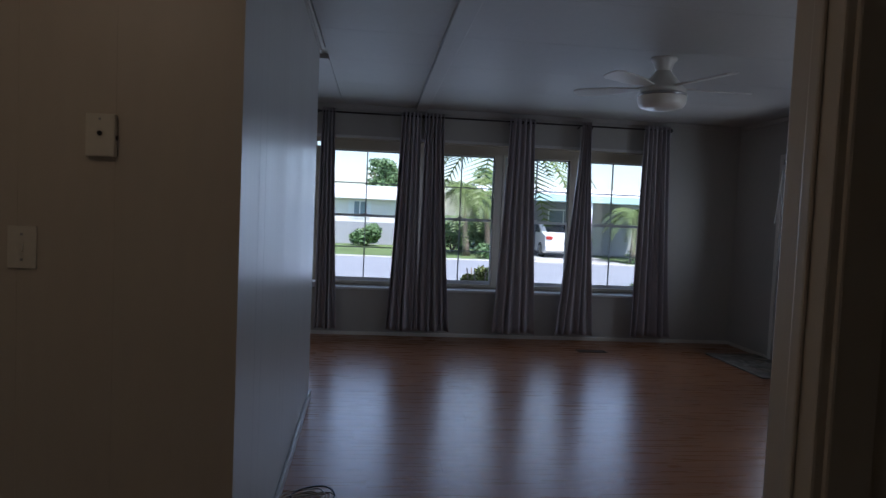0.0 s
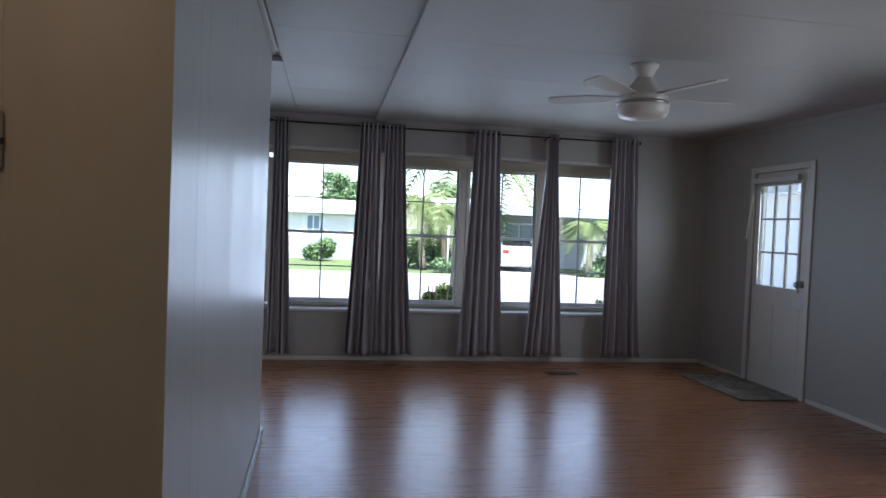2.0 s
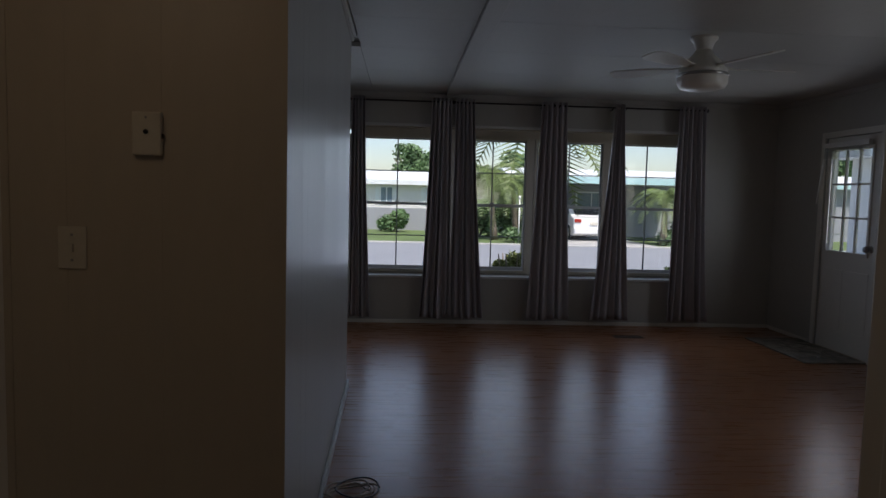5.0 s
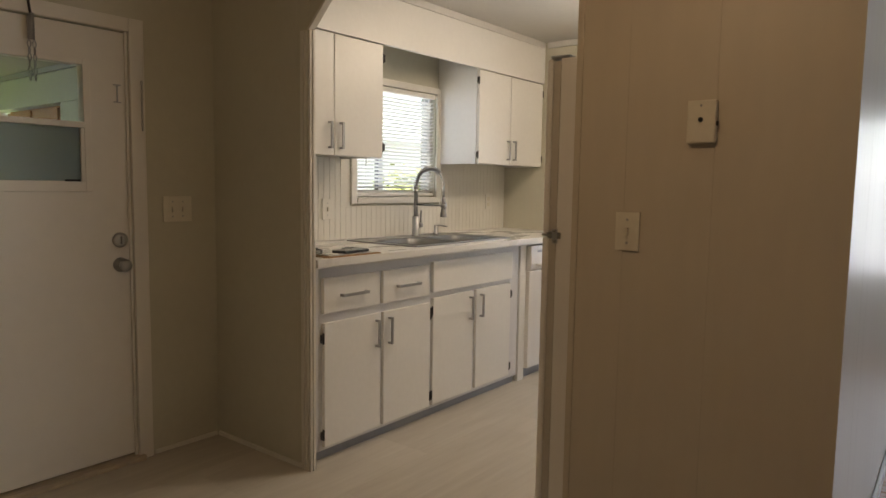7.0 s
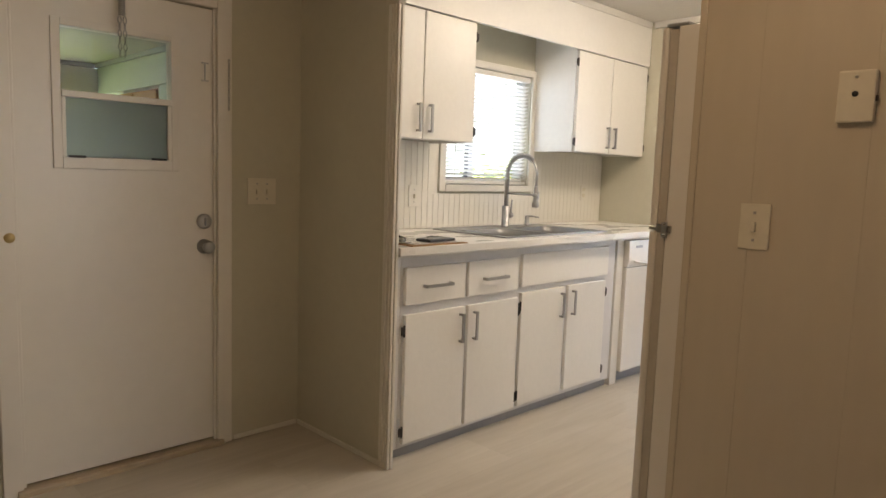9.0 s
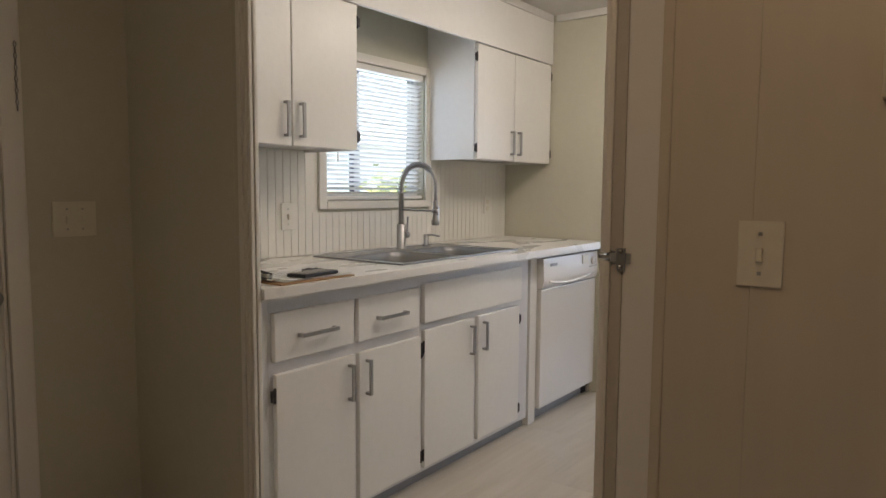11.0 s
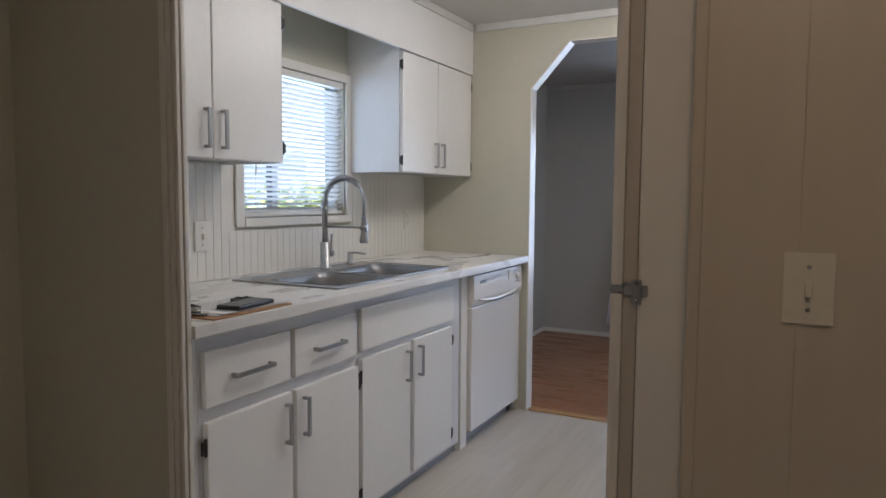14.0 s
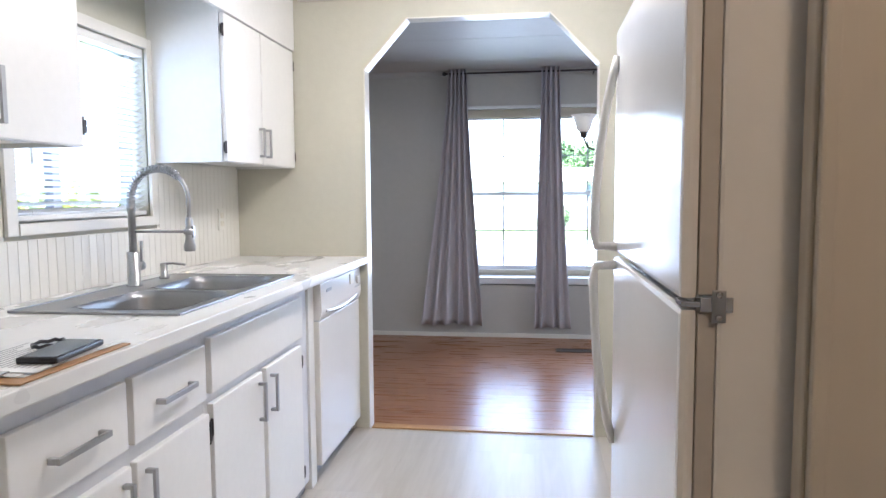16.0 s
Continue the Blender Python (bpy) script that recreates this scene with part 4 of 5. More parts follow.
for b in bowls:
    bw = part("bowl", bowl(*b), STEEL, sink)
    part("drain", lathe([(0.001, 0.001), (0.03, 0.001), (0.042, 0.004), (0.045, 0.0)], ((b[0] + b[1]) / 2, (b[2] + b[3]) / 2, 0.720), 20), CHROME, bw)

FXC, FYC = -2.900, 3.385
fa = thing("faucet", (FXC, FYC, 0.893), "brushed nickel spring pull-down kitchen faucet", "faucet")
part("base", lathe([(0.026, 0.0), (0.026, 0.004), (0.0215, 0.006), (0.0215, 0.115), (0.018, 0.118), (0.0, 0.119)], (FXC, FYC, 0.893), 24), NICKEL, fa)
part("column", lathe([(0.0125, 0.0), (0.0125, 0.14), (0.015, 0.145), (0.015, 0.165)], (FXC, FYC, 1.008), 20), NICKEL, fa)
R = 0.104
arch_pts = [(FXC, FYC, 1.165 + 0.025 * k / 3) for k in range(3)] + [(FXC + R - R * math.cos(radians(a)), FYC, 1.19 + R * math.sin(radians(a))) for a in range(0, 181, 9)] + [(FXC + 2 * R, FYC, 1.18), (FXC + 2 * R, FYC, 1.12)]
part("hose", tube(arch_pts, 0.007, 10), NICKEL, fa)
coil, span = [], [Vector(p) for p in arch_pts[:19]]
turns, steps = 26, 26 * 9
for k in range(steps + 1):
    s = k / steps * (len(span) - 1.001)
    i = int(s)
    p, d = span[i].lerp(span[i + 1], s - i), (span[i + 1] - span[i]).normalized()
    n1 = Vector((0, 1, 0))
    n2 = d.cross(n1).normalized()
    a = k / steps * turns * math.tau
    coil.append(p + (n1 * math.cos(a) + n2 * math.sin(a)) * 0.012)
part("spring", tube(coil, 0.0032, 6), NICKEL, fa)
sp = part("spray_head", lathe([(0.009, 0.10), (0.0115, 0.09), (0.013, 0.03), (0.016, 0.012), (0.019, 0.005), (0.019, -0.012), (0.016, -0.016), (0.001, -0.016)], (FXC + 2 * R, FYC, 1.03), 20), NICKEL, fa)
part("trigger", boxes([(FXC + 2 * R + 0.010, FXC + 2 * R + 0.018, FYC - 0.006, FYC + 0.006, 1.06, 1.10)], 0.002), NICKEL, sp)
part("holder_arm", tube([(FXC, FYC, 1.08), (FXC + 2 * R, FYC, 1.08)], 0.0048, 10), NICKEL, fa)
part("holder_ring", lathe([(0.015, -0.010), (0.018, -0.008), (0.018, 0.008), (0.015, 0.010)], (FXC + 2 * R, FYC, 1.08), 20), NICKEL, fa)
part("lever_hub", lathe([(0.016, 0.0), (0.016, 0.028), (0.012, 0.034), (0.001, 0.035)], (FXC, FYC + 0.022, 0.958), 16, "y"), NICKEL, fa)
part("lever", tube([(FXC, FYC + 0.044, 0.968), (FXC + 0.004, FYC + 0.046, 1.045)], 0.0048, 8), NICKEL, fa)
soap = thing("soap_dispenser", (-2.905, 3.585, 0.893), "brushed nickel soap dispenser at the sink", "soap dispenser")
part("body", lathe([(0.019, 0.0), (0.019, 0.008), (0.013, 0.012), (0.013, 0.055), (0.011, 0.058), (0.001, 0.059)], (-2.905, 3.585, 0.893), 18), NICKEL, soap)
part("spout", tube([(-2.905, 3.585, 0.948), (-2.87, 3.585, 0.951), (-2.82, 3.585, 0.946)], 0.0045, 8), NICKEL, soap)

# clipboard, papers and a phone on the worktop
cb = thing("clipboard", (-2.49, 2.38, 0.888), "brown hardboard clipboard lying on the worktop", "clipboard")
part("board", boxes([(-2.606, -2.380, 2.222, 2.536, 0.889, 0.893)], 0.0015), HARDBOARD, cb)
part("clip", boxes([(-2.56, -2.43, 2.226, 2.262, 0.8985, 0.903), (-2.54, -2.45, 2.232, 2.248, 0.903, 0.918)], 0.003), CHROME, cb)
part("clip_lever", tube([(-2.54, 2.244, 0.916), (-2.495, 2.232, 0.925), (-2.45, 2.244, 0.916)], 0.004, 8), DARKMETAL, cb)
PP0 = 0.8935
pp = thing("papers", (-2.50, 2.39, PP0), "loose printed papers on the clipboard", "papers")
for k, (x0, x1, y0, y1, turn) in enumerate(((-0.105, 0.100, -0.140, 0.140, 0.0), (-0.102, 0.098, -0.138, 0.141, -4.0), (-0.104, 0.096, -0.130, 0.146, 5.0), (-0.10, 0.10, -0.128, 0.150, 2.0))):
    bm = boxes([(x0, x1, y0, y1, 0.0014 * k, 0.0014 * k + 0.0009)])
    bmesh.ops.transform(bm, matrix=pose(-2.500, 2.395, PP0, 0, 0, turn), verts=bm.verts)
    part("sheet", bm, PAPER, pp)
INK = mat("faded_print", (0.35, 0.35, 0.36), 0.7)
bm = boxes([(-0.088 + k * 0.012, -0.0845 + k * 0.012, -0.10, 0.02 + (k * 37 % 10) * 0.011, 0.0052, 0.0055) for k in range(15)])
bmesh.ops.transform(bm, matrix=pose(-2.500, 2.395, PP0, 0, 0, 2.0), verts=bm.verts)
part("print_lines", bm, INK, pp)
ph = thing("phone", (-2.437, 2.402, 0.899), "black smartphone in a thick case on the papers", "phone")
phone_m = pose(-2.437, 2.402, 0.8993, 0, 0, 6)
bm = boxes([(-0.039, 0.039, -0.081, 0.081, 0.0, 0.012)], 0.004)
bmesh.ops.transform(bm, matrix=phone_m, verts=bm.verts)
case = part("case", bm, BLACK, ph)
bm = boxes([(-0.034, 0.034, -0.076, 0.076, 0.0122, 0.0128)])
bmesh.ops.transform(bm, matrix=phone_m, verts=bm.verts)
part("screen", bm, mat("black_screen_glass", (0.01, 0.01, 0.012), 0.2, spec=0.25), ph)
solid("strap", tube([(-2.512 + 0.022 * math.cos(k * 0.42) * (1 + 0.2 * math.sin(k)), 2.462 + 0.036 * math.sin(k * 0.42), 0.9035 + 0.003 * (k % 2)) for k in range(16)], 0.004, 8), BLACK, "black looped strap lying by the phone", "strap")

# ---- dishwasher ----
dw = thing("dishwasher", (-2.7, 4.22, 0), "white built-in dishwasher under the worktop", "dishwasher")
part("tub", boxes([(WX + 0.05, DX - 0.03, 3.890, 4.535, 0.064, 0.842)]), APPL, dw)
part("door_panel", boxes([(DX - 0.029, DX + 0.006, 3.892, 4.532, 0.068, 0.678)], 0.005), APPL, dw)
cp = part("control_panel", prism([(DX - 0.029, 0.682), (DX + 0.006, 0.682), (DX + 0.014, 0.70), (DX + 0.018, 0.72), (DX + 0.014, 0.835), (DX - 0.029, 0.838)], 3.892, 4.532, "y", 0.003), APPL, dw)
part("handle_lip", tube([(DX + 0.016, 3.945 + k * 0.0525, 0.716 - 0.022 * math.sin(math.pi * k / 10)) for k in range(11)], 0.007, 8), APPL, dw)
part("latch", boxes([(DX + 0.014, DX + 0.020, 4.33, 4.40, 0.775, 0.825)], 0.003), PLATE, cp)
part("dial", lathe([(0.020, 0.0), (0.018, 0.014), (0.001, 0.015)], (DX + 0.014, 4.46, 0.785), 18, "x"), APPL, cp)
part("badge", boxes([(DX + 0.0155, DX + 0.0175, 3.965, 4.035, 0.792, 0.806)]), KICK, cp, "small grey badge")
part("button_row", boxes([(DX + 0.0155, DX + 0.018, 4.42 + 0.02 * k, 4.432 + 0.02 * k, 0.75, 0.757) for k in range(5)]), KICK, cp)
part("toe_panel", boxes([(DX - 0.06, DX - 0.045, 3.90, 4.48, 0.0, 0.063)]), KICK, dw, "grey toe panel")
part("vent_gap", boxes([(DX - 0.055, DX - 0.04, 4.482, 4.53, 0.0, 0.06)]), BLACK, dw)

# ---- wall units, soffit, beadboard, kitchen window ----
UX = -2.73


def wall_unit(y0, y1, split, label, gap):
    u = thing("wall_cabinet", (-2.9, (y0 + y1) / 2, 1.333), label, "cabinet", "wall cabinets")
    part("side_panel", boxes([(WX + 0.001, UX - 0.02, y0, y0 + 0.015, 1.333, 2.05)]), CAB, u)
    part("side_panel", boxes([(WX + 0.001, UX - 0.02, y1 - 0.015, y1, 1.333, 2.05)]), CAB, u)
    part("bottom_panel", boxes([(WX + 0.001, UX - 0.02, y0 + 0.015, y1 - 0.015, 1.345, 1.36)]), CAB, u)
    part("top_panel", boxes([(WX + 0.001, UX - 0.02, y0 + 0.015, y1 - 0.015, 2.03, 2.045)]), CAB, u)
    part("face_frame", boxes([(UX - 0.0198, UX - 0.019, y0, y1, 1.333, 1.912)]), CABFRAME, u)
    for a, b, hand, side in ((y0 + 0.006, split - 0.003, "nb", "s"), (split + 0.003, y1 - 0.006, "sb", "n")):
        front(u, "door", a, b, 1.335, 1.908, x=UX, handle=hand, hinges=side, back=0.0185)


wall_unit(2.216, 2.918, 2.574, "white wall cabinet with two doors beside the window", 0)
wall_unit(3.772, 4.552, 4.137, "white wall cabinet with two doors by the arch", 0)
setting("soffit", boxes([(UX - 0.014, UX + 0.004, 2.152, 4.559, 1.914, CZ - 0.005)], 0.002), CAB, "white soffit board above the wall cabinets", "soffit")
setting("soffit_top", boxes([(WX, UX - 0.014, 2.919, 3.771, 2.05, 2.07)]), CREAM, "closed top of the soffit recess", "soffit")
bead = setting("beadboard", boxes([(WX + 0.0005, WX + 0.006, 2.213, KW0 - 0.046, 0.889, 1.40), (WX + 0.0005, WX + 0.006, KW0 - 0.046, KW1 + 0.046, 0.889, KWB - 0.05), (WX + 0.0005, WX + 0.006, KW1 + 0.046, 4.558, 0.889, 1.40)]), BEAD, "white beadboard backsplash behind the worktop", "backsplash")
casing = setting("trim_kitchen_window", boxes([(WX + 0.0065, WX + 0.020, KW0 - 0.044, KW0, KWB - 0.036, KWT + 0.04), (WX + 0.0065, WX + 0.020, KW1, KW1 + 0.044, KWB - 0.036, KWT + 0.04), (WX + 0.0065, WX + 0.020, KW0, KW1, KWT, KWT + 0.04), (WX + 0.0065, WX + 0.024, KW0, KW1, KWB - 0.036, KWB)], 0.003), BEAD, "white casing of the kitchen window", "trim")
kw = thing("window_8", (WX - 0.06, 3.39, KWB), "white sliding kitchen window", "window", kind="structure")
part("window_frame", boxes([(WX - 0.09, WX - 0.04, KW0, KW0 + 0.025, KWB, KWT), (WX - 0.09, WX - 0.04, KW1 - 0.025, KW1, KWB, KWT), (WX - 0.09, WX - 0.04, KW0 + 0.025, KW1 - 0.025, KWB, KWB + 0.03), (WX - 0.09, WX - 0.04, KW0 + 0.025, KW1 - 0.025, KWT - 0.025, KWT)], 0.002), VINYL, kw)
part("meeting_stile", boxes([(WX - 0.08, WX - 0.045, 3.265, 3.305, KWB + 0.03, KWT - 0.025)], 0.002), KICK, kw)
for a, b in ((KW0 + 0.025, 3.265), (3.305, KW1 - 0.025)):
    part("pane", boxes([(WX - 0.066, WX - 0.062, a, b, KWB + 0.03, KWT - 0.025)]), GLASS, kw).visible_shadow = False
vb = thing("window_blind", (WX - 0.015, 3.39, KWB), "white venetian blind with tilted open slats", "blind")
part("headrail", boxes([(WX - 0.034, WX + 0.004, KW0 + 0.006, KW1 - 0.006, KWT - 0.032, KWT - 0.002)], 0.003), BLIND, vb)
part("bottom_rail", boxes([(WX - 0.032, WX - 0.002, KW0 + 0.008, KW1 - 0.008, KWB + 0.006, KWB + 0.022)], 0.003), BLIND, vb)
slat_bm = bmesh.new()
prev = None
for k in range(5):
    u = (k - 2) * 0.006
    z = 0.0016 - (k - 2) ** 2 * 0.0004 + u * 0.50
    row = [[slat_bm.verts.new((u, s * 0.348, z + t)) for s in (-1, 1)] for t in (0.0, 0.0007)]
    if prev:
        for t in (0, 1):
            f = slat_bm.faces.new((prev[t][0], prev[t][1], row[t][1], row[t][0]))
    prev = row
slat = mesh_of(slat_bm, "slat", BLIND)
z = KWB + 0.036
while z < KWT - 0.04:
    piece("slat", slat, vb, (WX - 0.016, 3.384, z))
    z += 0.0212
for y in (3.13, 3.65):
    part("ladder_cord", tube([(WX - 0.0155, y, KWB + 0.02), (WX - 0.0155, y, KWT - 0.03)], 0.0012, 5), BLIND, vb)
part("wand", tube([(WX + 0.006, 3.10, KWT - 0.03), (WX + 0.012, 3.105, 1.30)], 0.004, 6), BLIND, vb)

# ---- fridge ----
FRX, FRB = -1.340, -1.316
fr = thing("fridge", (-0.95, 2.55, 0), "white top-freezer refrigerator with long curved handles", "refrigerator")
FS, FN, FH, FG = 2.162, 2.930, 1.588, 1.052
part("cabinet", boxes([(FRB + 0.0245, -0.60, FS, FN, 0.02, FH)], 0.006), APPL, fr)
for z0, z1 in ((0.08, FG - 0.012), (FG + 0.012, FH - 0.008)):
    part("gasket", boxes([(FRB, FRB + 0.024, FS + 0.002, FN - 0.002, z0, z1)], 0.002), GASKET, fr, "pale rubber door gasket")
for name, z0, z1 in (("fridge_door", 0.075, FG - 0.006), ("freezer_door", FG + 0.006, FH)):
    d = part(name, boxes([(FRX, FRB - 0.0005, FS, FN, z0, z1)], 0.009), APPL, fr)
    hy = FN - 0.055
    if "freezer" in name:
        pts = [(0.0, z0 + 0.016), (0.046, z0 + 0.018), (0.052, z0 + 0.05), (0.050, z0 + 0.14), (0.042, z0 + 0.24), (0.030, z0 + 0.33), (0.015, z0 + 0.41), (0.002, z0 + 0.46)]
    else:
        pts = [(0.0, z1 - 0.016), (0.048, z1 - 0.018), (0.054, z1 - 0.05), (0.050, z1 - 0.14), (0.043, z1 - 0.24), (0.030, z1 - 0.33), (0.016, z1 - 0.40), (0.002, z1 - 0.45)]
    bm = bmesh.new()
    bars = [(FRX - a, hy, b) for a, b in pts]
    tube(bars, 0.011, 10, bm)
    part("handle", bm, APPL, d, "white curved handle")
part("kick_grille", boxes([(FRB - 0.02, FRB + 0.0055, FS + 0.01, FN - 0.01, 0.015, 0.07)], 0.003), KICK, fr)
hb = boxes([(FRX + 0.001, FRB + 0.040, FS - 0.004, FS + 0.035, FG - 0.004, FG + 0.004), (FRB + 0.002, FRB + 0.044, FS - 0.006, FS - 0.0008, FG - 0.010, FG + 0.010)], 0.0012)
hinge_plate = part("middle_hinge", hb, CHROME, fr, "chrome middle hinge")
part("hinge_bracket", boxes([(FRB + 0.016, FRB + 0.034, FS - 0.009, FS - 0.0062, FG - 0.024, FG + 0.020)], 0.0012), NICKEL, hinge_plate)
for hz in (-0.017, 0.014):
    part("hinge_screw", lathe([(0.005, 0.0), (0.004, -0.003), (0.001, -0.0035)], (FRB + 0.025, FS - 0.009, FG + hz), 10, "y"), CHROME, hinge_plate)
part("hinge_pin", lathe([(0.006, -0.008), (0.007, 0.0), (0.006, 0.008)], (FRX + 0.018, FS + 0.012, FG), 10), CHROME, fr)
part("top_hinge_cover", boxes([(FRX + 0.01, FRB + 0.05, FS + 0.005, FS + 0.05, FH + 0.0005, FH + 0.010)], 0.003), NICKEL, fr)


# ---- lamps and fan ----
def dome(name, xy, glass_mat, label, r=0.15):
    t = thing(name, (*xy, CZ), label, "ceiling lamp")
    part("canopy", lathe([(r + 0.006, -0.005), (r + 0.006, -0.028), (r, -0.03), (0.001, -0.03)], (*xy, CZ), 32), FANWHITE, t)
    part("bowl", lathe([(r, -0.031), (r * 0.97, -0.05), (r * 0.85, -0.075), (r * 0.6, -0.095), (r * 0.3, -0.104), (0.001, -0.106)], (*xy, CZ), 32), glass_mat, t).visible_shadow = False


for lamp_xy in KITCHEN_LAMPS:
    dome("ceiling_lamp", lamp_xy, LIT, "lit white opal dome ceiling lamp in the kitchen")
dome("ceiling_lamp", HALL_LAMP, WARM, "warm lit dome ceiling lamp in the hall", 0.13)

FC = (1.548, 4.29)
fan = thing("ceiling_fan", (*FC, CZ), "white flush ceiling fan with a drum light", "ceiling fan")
part("canopy", lathe([(0.078, 0.0), (0.078, -0.012), (0.062, -0.03), (0.052, -0.055), (0.045, -0.075)], (*FC, CZ), 32), FANWHITE, fan)
part("motor_housing", lathe([(0.045, -0.075), (0.06, -0.10), (0.10, -0.14), (0.115, -0.165), (0.135, -0.185), (0.140, -0.215)], (*FC, CZ), 32), FANWHITE, fan)
part("light_drum", lathe([(0.140, -0.216), (0.144, -0.235), (0.142, -0.268), (0.128, -0.292), (0.08, -0.306), (0.001, -0.310)], (*FC, CZ), 32), SHADE, fan, "white glass light drum")
part("trim_ring", lathe([(0.143, -0.213), (0.147, -0.218), (0.147, -0.226), (0.143, -0.231)], (*FC, CZ), 32), NICKEL, fan)
for k in range(5):
    ang = 216 + 72 * k
    m = Matrix.Translation((*FC, CZ - 0.178)) @ pose(0, 0, 0, 0, 0, ang) @ pose(0, 0, 0, 11, 0, 0)
    bm = prism([(0.10, -0.022), (0.17, -0.03), (0.30, -0.055), (0.50, -0.062), (0.545, -0.045), (0.555, 0.0), (0.545, 0.045), (0.50, 0.062), (0.30, 0.055), (0.17, 0.03), (0.10, 0.022)], -0.004, 0.004, "z", 0.002)
    bmesh.ops.transform(bm, matrix=m, verts=bm.verts)
    bd_ = part("blade", bm, FANWHITE, fan)
    bm = boxes([(0.05, 0.20, -0.014, 0.014, 0.0045, 0.010)], 0.002)
    bmesh.ops.transform(bm, matrix=m, verts=bm.verts)
    part("blade_iron", bm, FANWHITE, bd_)

CHC = (-1.02, 5.72)
cl = thing("chandelier", (*CHC, CZ), "dark bronze chandelier with white bell glass shades", "chandelier")
part("canopy", lathe([(0.06, 0.0), (0.06, -0.01), (0.03, -0.03), (0.01, -0.035)], (*CHC, CZ), 24), DARKMETAL, cl)
part("stem", tube([(*CHC, CZ - 0.03), (*CHC, 1.47)], 0.008, 10), DARKMETAL, cl)
part("hub", lathe([(0.004, -0.05), (0.018, -0.04), (0.03, -0.01), (0.018, 0.03), (0.008, 0.06)], (*CHC, 1.50), 18), DARKMETAL, cl)
for k in range(3):
    a = radians(195 + 120 * k)
    c, s = math.cos(a), math.sin(a)
    tip = (CHC[0] + 0.21 * c, CHC[1] + 0.21 * s)
    arm = part("arm", tube([(CHC[0] + r * c, CHC[1] + r * s, h) for r, h in ((0.01, 1.50), (0.06, 1.475), (0.12, 1.465), (0.18, 1.49), (0.21, 1.55))], 0.007, 8), DARKMETAL, cl)
    part("scroll", tube([(CHC[0] + (0.12 + 0.035 * math.cos(q * 0.6)) * c, CHC[1] + (0.12 + 0.035 * math.cos(q * 0.6)) * s, 1.51 + 0.035 * math.sin(q * 0.6)) for q in range(9)], 0.005, 8), DARKMETAL, arm)
    part("socket", lathe([(0.02, 0.0), (0.022, 0.03), (0.03, 0.035)], (*tip, 1.55), 16), DARKMETAL, arm)
    part("shade", lathe([(0.028, 0.0), (0.045, 0.02), (0.055, 0.06), (0.066, 0.09), (0.083, 0.108), (0.080, 0.109), (0.062, 0.088), (0.05, 0.055), (0.02, 0.01)], (*tip, 1.585), 24), SHADE, arm, "white bell glass shade")

# ---- floor registers, cable, bin ----
for x, y in ((1.872, 6.30), (-1.23, 6.40)):
    v = thing("floor_register", (x, y, 0), "brown metal floor register near the window wall", "floor vent", "floor registers")
    part("rim", boxes([(x - 0.135, x + 0.135, y - 0.055, y - 0.042, 0.0005, 0.006), (x - 0.135, x + 0.135, y + 0.042, y + 0.055, 0.0005, 0.006), (x - 0.135, x - 0.122, y - 0.042, y + 0.042, 0.0005, 0.006), (x + 0.122, x + 0.135, y - 0.042, y + 0.042, 0.0005, 0.006)], 0.001), VENT, v)
    for k in range(14):
        part("slat", boxes([(x - 0.116 + k * 0.0172, x - 0.108 + k * 0.0172, y - 0.042, y + 0.042, 0.0008, 0.004)]), VENT, v)
    part("duct", boxes([(x - 0.122, x + 0.122, y - 0.042, y + 0.042, 0.0002, 0.0006)]), BLACK, v)

rnd = random.Random(5)
loops = []
for k in range(150):
    a = k / 150 * math.tau * 4.6
    r = 0.095 + 0.02 * math.sin(k * 0.13) + 0.012 * math.sin(k * 0.31)
    loops.append((-0.385 + r * 0.95 * math.cos(a) + 0.015 * math.sin(k * 0.05), 3.03 + r * 0.85 * math.sin(a + 0.3), 0.006 + 0.022 * (k / 150) + 0.008 * math.sin(a * 2.3) ** 2))
cable = thing("cable_coil", (-0.385, 3.03, 0), "loose coil of tan coaxial cable on the floor", "cable")
part("cable", tube(loops, 0.0035, 6), CORD, cable)
part("cable", tube([(-0.36 + 0.09 * math.cos(q * 0.5), 3.05 + 0.10 * math.sin(q * 0.5), 0.030 + 0.006 * math.sin(q)) for q in range(20)], 0.0035, 6), DARKMETAL, cable, "dark cable loop")
part("plug", tube([(-0.30, 2.98, 0.012), (-0.275, 2.97, 0.012)], 0.007, 8), DARKMETAL, cable)

BC = (-2.66, 0.42)
bin_ = thing("trash_bin", (*BC, 0), "black trash bin with a bag folded over its rim", "trash bin")
part("body", lathe([(0.12, 0.001), (0.13, 0.01), (0.165, 0.44), (0.16, 0.44), (0.125, 0.02), (0.001, 0.018)], (*BC, 0), 28), BLACK, bin_)
bm = bmesh.new()
rings = []
for r, z, w in ((0.158, 0.36, 0.0), (0.160, 0.452, 0.004), (0.172, 0.458, 0.006), (0.186, 0.43, 0.012), (0.192, 0.39, 0.018), (0.20, 0.335, 0.028)):
    ring = []
    for k in range(56):
        a = k / 56 * math.tau
        rr = r + w * math.sin(a * 9 + z * 20) + w * 0.7 * math.sin(a * 17 + 2)
        ring.append(bm.verts.new((BC[0] + rr * math.cos(a), BC[1] + rr * math.sin(a), z + w * 0.8 * math.sin(a * 6 + 1))))
    rings.append(ring)
for a, b in zip(rings, rings[1:]):
    for k in range(56):
        bm.faces.new((a[k], a[(k + 1) % 56], b[(k + 1) % 56], b[k])).smooth = True
